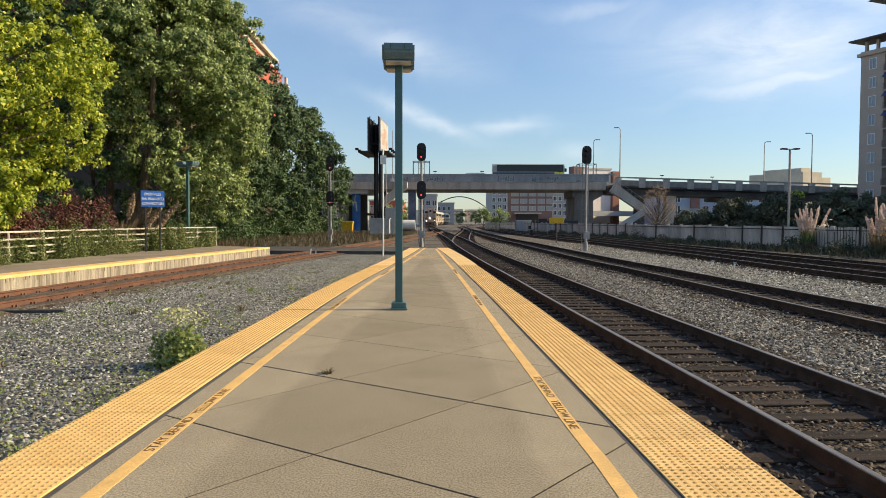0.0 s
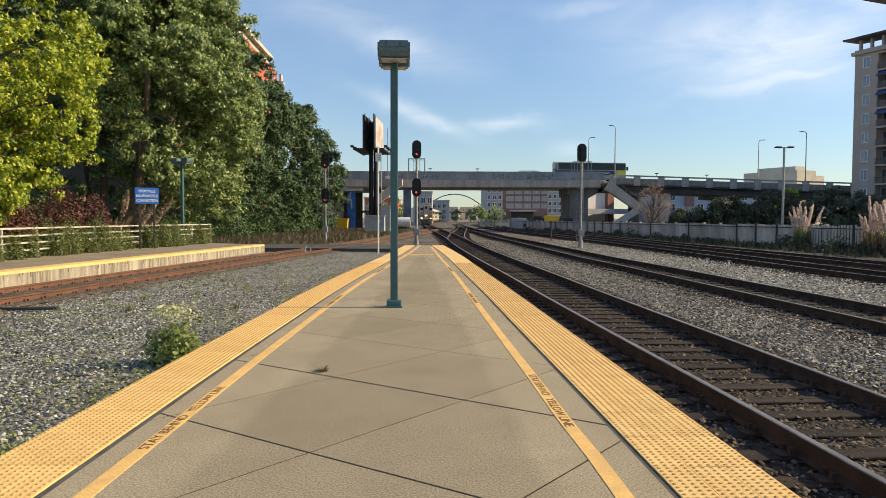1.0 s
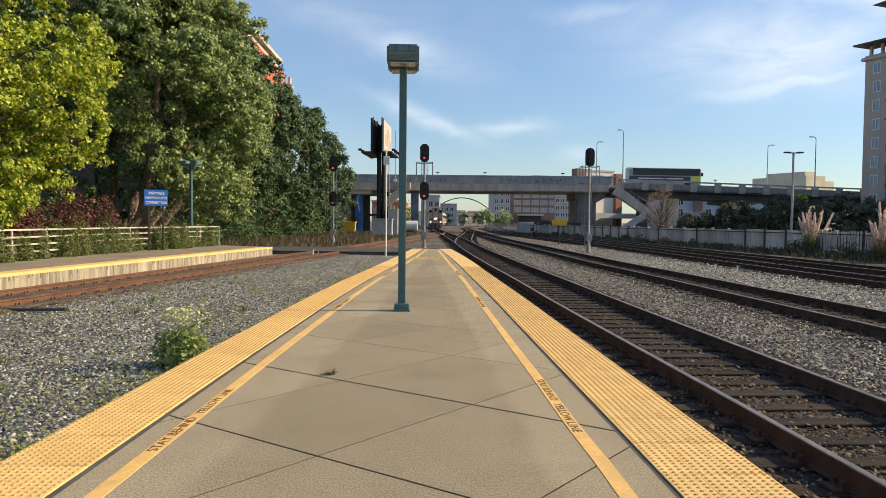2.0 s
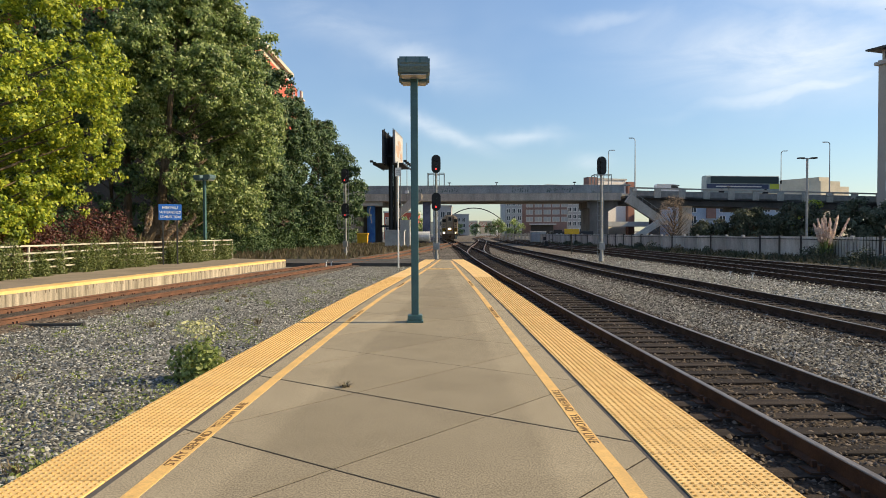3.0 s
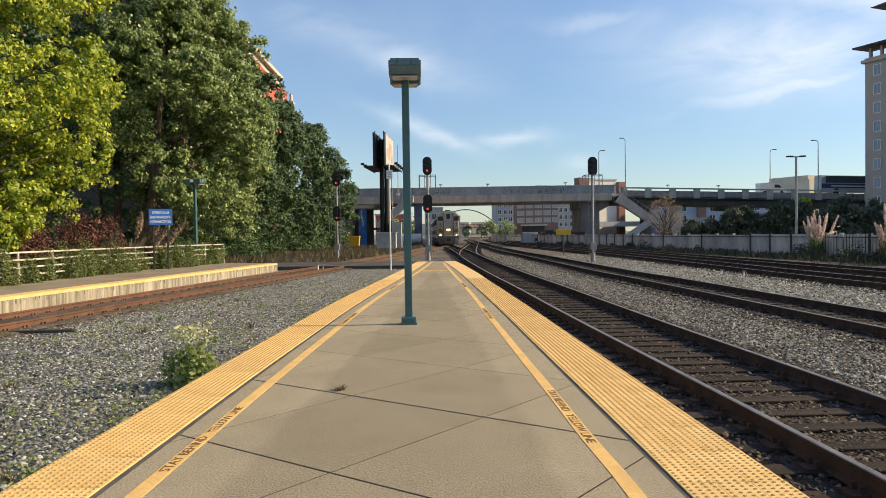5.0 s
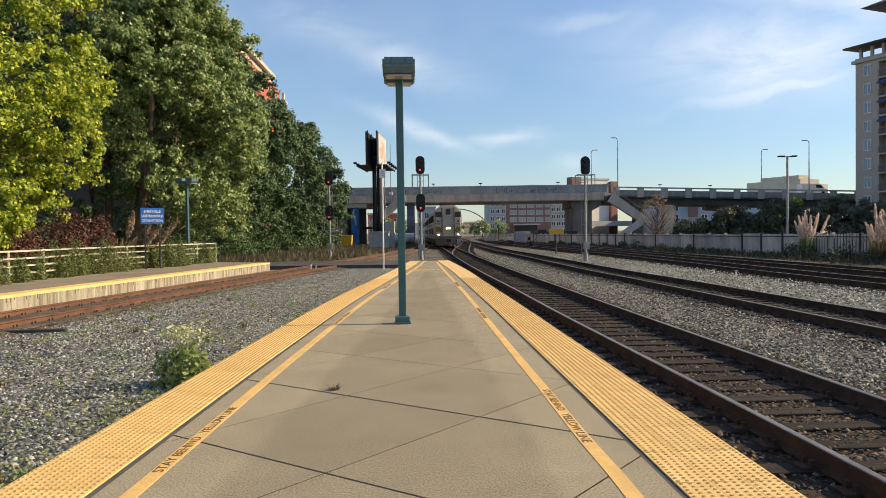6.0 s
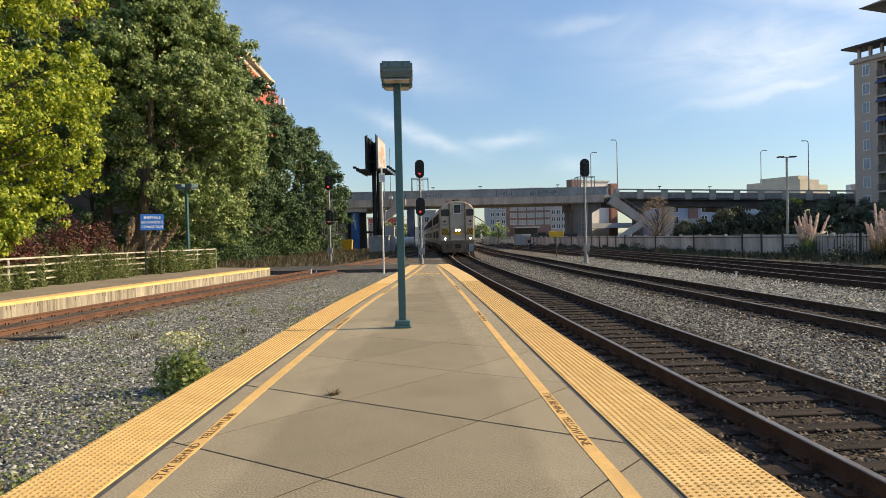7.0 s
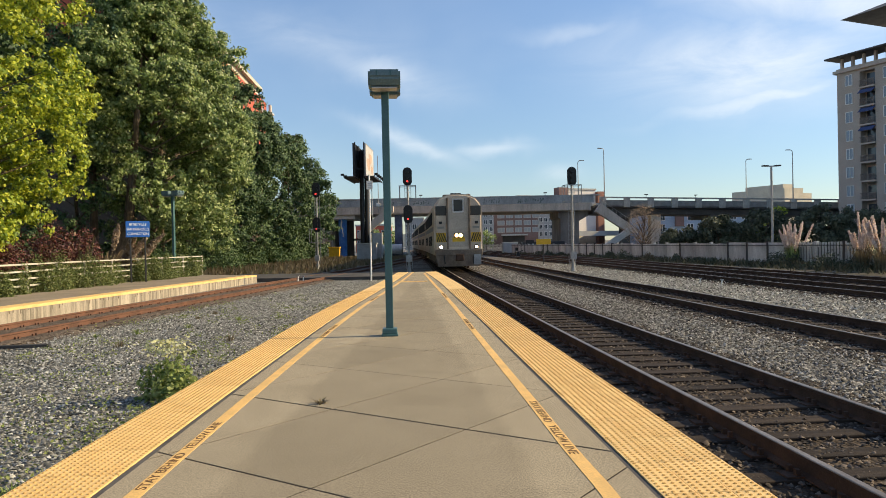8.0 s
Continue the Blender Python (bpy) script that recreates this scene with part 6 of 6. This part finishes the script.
def rail_car(label, cab):
    root = thing("cab_car" if cab else "coach", label, "train", None, "passenger train cars")
    bm = bmesh.new()
    prism(bm, SECTION, "y", -12.75 if cab else -12.9, 12.9)
    part("body", bm, STEEL, root, "brushed steel two-level body")
    part("underframe", bx(-1.35, 1.35, -7, 7, 0.35, 0.95, bevel=0.05), DIRTY, root)
    for y in (-9.2, 9.2):
        truck_part(root, y)
    for s in (-1, 1):
        part("window_band", bx(min(s * 1.555, s * 1.575), max(s * 1.555, s * 1.575), -9.6 if cab else -11.8, 11.8, 3.0, 3.85), SIDE_GLASS, root, "dark continuous upper window band")
        part("livery_stripe", bx(min(s * 1.555, s * 1.57), max(s * 1.555, s * 1.57), -11.8, 11.8, 2.55, 2.85), NAVY, root)
        for k in range(7):
            y = -8 + 2.7 * k
            if abs(y) > 2:
                part("lower_window", bx(min(s * 1.555, s * 1.578), max(s * 1.555, s * 1.578), y, y + 1.5, 1.55, 2.25), SIDE_GLASS, root)
        part("door", bx(min(s * 1.555, s * 1.59), max(s * 1.555, s * 1.59), -1.0, 1.0, 1.0, 2.5), STEEL, root)
    if not cab:
        part("gangway", bx(-0.6, 0.6, -13.2, 13.2, 1.2, 3.4), BLACK, root)
        return root
    # driving end
    nose = bmesh.new()
    prism(nose, [(x * 0.985, z) for x, z in SECTION], "y", -13.0, -12.75)
    bmesh.ops.bevel(nose, geom=[e for e in nose.edges if all(v.co.y < -12.9 for v in e.verts)], offset=0.12, segments=3, affect="EDGES")
    face = part("nose", nose, STEEL, root, "flat steel driving end")
    Y = -13.0
    # Recess uses a darker copy of the body steel, with its shade painted in.
    part("door_recess", bx(-0.66, 0.66, Y - 0.012, Y + 0.02, 1.5, 4.66, bevel=0.01), mat("shaded_steel", (0.5, 0.43, 0.34), (0.4, 0.34, 0.27), 0.5, 1, 20, 0.03, metal=0.15), face)
    for s in (-1, 1):
        part("door_post", bx(s * 0.7 - 0.06, s * 0.7 + 0.06, Y - 0.16, Y + 0.02, 1.35, 4.62, bevel=0.03), DIRTY, face)
        part("cab_window", bx(min(s * 0.77, s * 1.45), max(s * 0.77, s * 1.45), Y - 0.03, Y + 0.02, 3.5, 4.1, bevel=0.03), CAR_GLASS, face, "dark cab windscreen")
        part("wiper", bx(s * 1.1 - 0.008, s * 1.1 + 0.008, Y - 0.05, Y - 0.032, 3.8, 4.17), BLACK, face)
        for k in range(5):
            st = bmesh.new()
            x0 = -0.28 + 0.14 * k
            outline = [(max(-0.3, x0 - 0.2), 2.38), (max(-0.3, x0 - 0.12), 2.38), (x0 + 0.1, 1.82), (x0 + 0.02, 1.82)]
            prism(st, [(s * 1.12 - s * u, w) for u, w in outline], "y", Y - 0.02, Y - 0.012)
            part("warning_stripe", st, BLACK, face)
        part("warning_panel", bx(s * 1.12 - 0.31, s * 1.12 + 0.31, Y - 0.012, Y + 0.01, 1.8, 2.4), YELLOW, face, "yellow warning panel with black stripes")
        part("marker_light", bx(s * 1.15 - 0.1, s * 1.15 + 0.1, Y - 0.06, Y + 0.01, 2.95, 3.12, bevel=0.02), BLACK, face)
        part("number_board", bx(s * 1.12 - 0.22, s * 1.12 + 0.22, Y - 0.02, Y + 0.01, 2.66, 2.8), mat("number_board", (0.3, 0.28, 0.24), rough=0.6), face)
        hold = part("ditch_light", tb((s * 1.13, Y - 0.12, 1.48), (s * 1.13, Y + 0.02, 1.48), 0.16, n=16), BLACK, face)
        part("ditch_lens", tb((s * 1.13, Y - 0.135, 1.48), (s * 1.13, Y - 0.12, 1.48), 0.095, n=16), DITCH if s < 0 else glow("dim_lens", (1.0, 0.72, 0.4), 6.0), hold)
    part("door_window", bx(-0.3, 0.3, Y - 0.03, Y, 3.75, 4.5, bevel=0.05), CAR_GLASS, face)
    part("window_frame", bx(-0.37, 0.37, Y - 0.022, Y, 3.67, 4.58, bevel=0.05), WHITE, face)
    part("yellow_plate", bx(-0.4, 0.4, Y - 0.02, Y, 1.82, 2.1), YELLOW, face)
    hl = part("headlight_case", bx(-0.3, 0.3, Y - 0.1, Y, 2.08, 2.36, bevel=0.04), BLACK, face)
    for s in (-0.13, 0.13):
        part("glow_ring", tb((s, Y - 0.112, 2.22), (s, Y - 0.1, 2.22), 0.128, n=18), GLOW_RING, hl, "amber glow ring added around the headlight lens")
        part("headlight_lens", tb((s, Y - 0.122, 2.22), (s, Y - 0.112, 2.22), 0.088, n=16), HEADLIGHT, hl)
    part("pilot", prism(bmesh.new(), [(-1.45, 0.95), (1.45, 0.95), (1.35, 0.25), (-1.35, 0.25)], "y", Y - 0.1, Y + 0.3), DIRTY, root, "dark steel pilot plate")
    part("buffer_beam", bx(-1.5, 1.5, Y - 0.14, Y + 0.1, 0.95, 1.32, bevel=0.03), DIRTY, root)
    coup = bx(-0.16, 0.16, Y - 0.75, Y, 0.68, 0.98, bevel=0.05)
    box(coup, -0.26, 0.26, Y - 0.95, Y - 0.6, 0.62, 1.04, bevel=0.06)
    part("coupler", coup, RUST, root)
    for s in (-1, 1):
        part("air_hose", tb((s * 0.95, Y - 0.16, 0.95), (s * 0.9, Y - 0.22, 0.4), 0.035, n=6), BLACK, root)
    part("step", bx(0.95, 1.4, Y - 0.2, Y - 0.05, 0.35, 1.0), GALV, root)
    part("roof_vent", bx(-0.9, 0.9, -12.0, -11.0, 4.72, 4.9, bevel=0.05), DIRTY, root)
    part("horn", bx(-0.35, 0.35, -11.0, -10.6, 4.85, 5.05, bevel=0.03), BLACK, root)
    return root


TRAIN = [rail_car("silver two-level cab car with glowing headlights leading the train", True)]
TRAIN.append(rail_car("silver two-level passenger coach behind the cab car", False))
for k in range(3):
    TRAIN.append(copy_thing(TRAIN[1], Matrix()))


def move_train():
    seg = np.linalg.norm(np.diff(MAIN_PTS, axis=0), axis=1)
    s = np.concatenate(([0], np.cumsum(seg)))

    def spot(q):
        return np.array([np.interp(q, s, MAIN_PTS[:, 0]), np.interp(q, s, MAIN_PTS[:, 1])])

    s_end = float(np.interp(46.0, MAIN_PTS[:, 1], s))
    for i, car in enumerate(TRAIN):
        rows = []
        for k in range(17):
            t = 0.5 * k
            mid = s_end + 18.3 * (8.0 - t) + 13.0 + 26.4 * i
            a, b = spot(mid - 9.2), spot(mid + 9.2)
            c, d = (a + b) / 2, b - a
            rows.append((t, pose(c[0], c[1], RAIL_Z, 0, 0, math.degrees(math.atan2(-d[0], d[1])))))
        walk(car, rows)


# ---------------------------------------------------------------- vehicles on the bridge
BUSGLASS = plain("tinted_bus_glass", (0.05, 0.07, 0.072), 0.5)
BUSGLASS.node_tree.nodes["Principled BSDF"].inputs["Specular IOR Level"].default_value = 0.15
bus = thing("city_bus", "dark teal city bus with a yellow-green front corner", "bus", pose(0, 125, 8))
sec = [(-1.27, 0.35), (1.27, 0.35), (1.27, 2.9), (1.1, 3.2), (0.7, 3.28), (-0.7, 3.28), (-1.1, 3.2), (-1.27, 2.9)]
bb = bmesh.new()
prism(bb, sec, "x", -6.2, 6.2)
BUSWHITE = mat("bus_white", (0.62, 0.62, 0.62), (0.55, 0.55, 0.55), 0.4, 1, 20, 0.01)
part("body", bb, mat("bus_teal", (0.3, 0.35, 0.35), (0.24, 0.29, 0.29), 0.5, 1, 20, 0.01), bus)
for s in (-1, 1):
    part("side_glass", bx(-5.5, 6.0, min(s * 1.2, s * 1.3), max(s * 1.2, s * 1.3), 1.95, 3.12), BUSGLASS, bus)
    part("blue_panel", bx(-6.15, 4.4, min(s * 1.2, s * 1.29), max(s * 1.2, s * 1.29), 1.05, 1.8), NAVY, bus)
    part("advert", bx(-4.6, 3.2, min(s * 1.2, s * 1.3), max(s * 1.2, s * 1.3), 1.3, 1.5), BUSWHITE, bus)
    part("yellow_corner", bx(4.6, 6.15, min(s * 1.2, s * 1.295), max(s * 1.2, s * 1.295), 1.05, 1.9), plain("lime_paint", (0.5, 0.56, 0.06), 0.5), bus)
    for x in (-3.6, 3.9):
        part("wheel", tb((x, s * 0.95, 0.5), (x, s * 1.28, 0.5), 0.5, n=18), BLACK, bus)
part("windscreen", bx(6.15, 6.24, -1.1, 1.1, 1.5, 2.9), CAR_GLASS, bus)
part("mirror", bx(6.2, 6.55, -1.5, -1.35, 1.9, 2.5, bevel=0.03), BLACK, bus)
van = thing("delivery_van", "white delivery van driving on the bridge", "van", pose(0, 125, 8))
vb = bmesh.new()
prism(vb, [(-2.3, 0.35), (2.35, 0.35), (2.4, 0.95), (1.7, 1.25), (1.15, 1.95), (0.8, 2.05), (-2.25, 2.05), (-2.35, 1.8)], "y", -0.98, 0.98)
bmesh.ops.bevel(vb, geom=list(vb.edges), offset=0.06, segments=2, affect="EDGES")
part("body", vb, BUSWHITE, van)
for s in (-1, 1):
    part("side_window", prism(bmesh.new(), [(0.2, 1.3), (1.5, 1.3), (1.0, 1.85), (0.2, 1.85)], "y", s * 0.975, s * 0.99), CAR_GLASS, van)
    for x in (-1.5, 1.5):
        part("wheel", tb((x, s * 0.7, 0.35), (x, s * 0.99, 0.35), 0.35, n=16), BLACK, van)
part("windscreen", prism(bmesh.new(), [(1.66, 1.32), (1.75, 1.32), (1.22, 1.92), (1.14, 1.92)], "y", -0.8, 0.8), CAR_GLASS, van)


def deck_z(x):
    return float(np.interp(x, [0, 20, 43, 54, 64.5, 80, 120], [8.0, 8.0, 7.77, 7.6, 7.35, 6.9, 5.8]))


def move_road():
    for ob, lane, times, xs in ((bus, 126, (0, 2.5, 3.5, 4.5, 8), (14.2, 43.0, 53.8, 64.5, 102)), (van, 130.5, (0, 3.5, 4.5, 6.5, 8), (5.5, 41.2, 51.2, 68.7, 81.5))):
        rows = []
        for k in range(17):
            t = 0.5 * k
            x = float(np.interp(t, times, xs))
            slope = math.degrees(math.atan2(deck_z(x - 3) - deck_z(x + 3), 6))
            rows.append((t, pose(x * lane / 126, lane, deck_z(x), 0, slope, 0)))
        walk(ob, rows)


def motions():
    move_train()
    move_road()


motions()
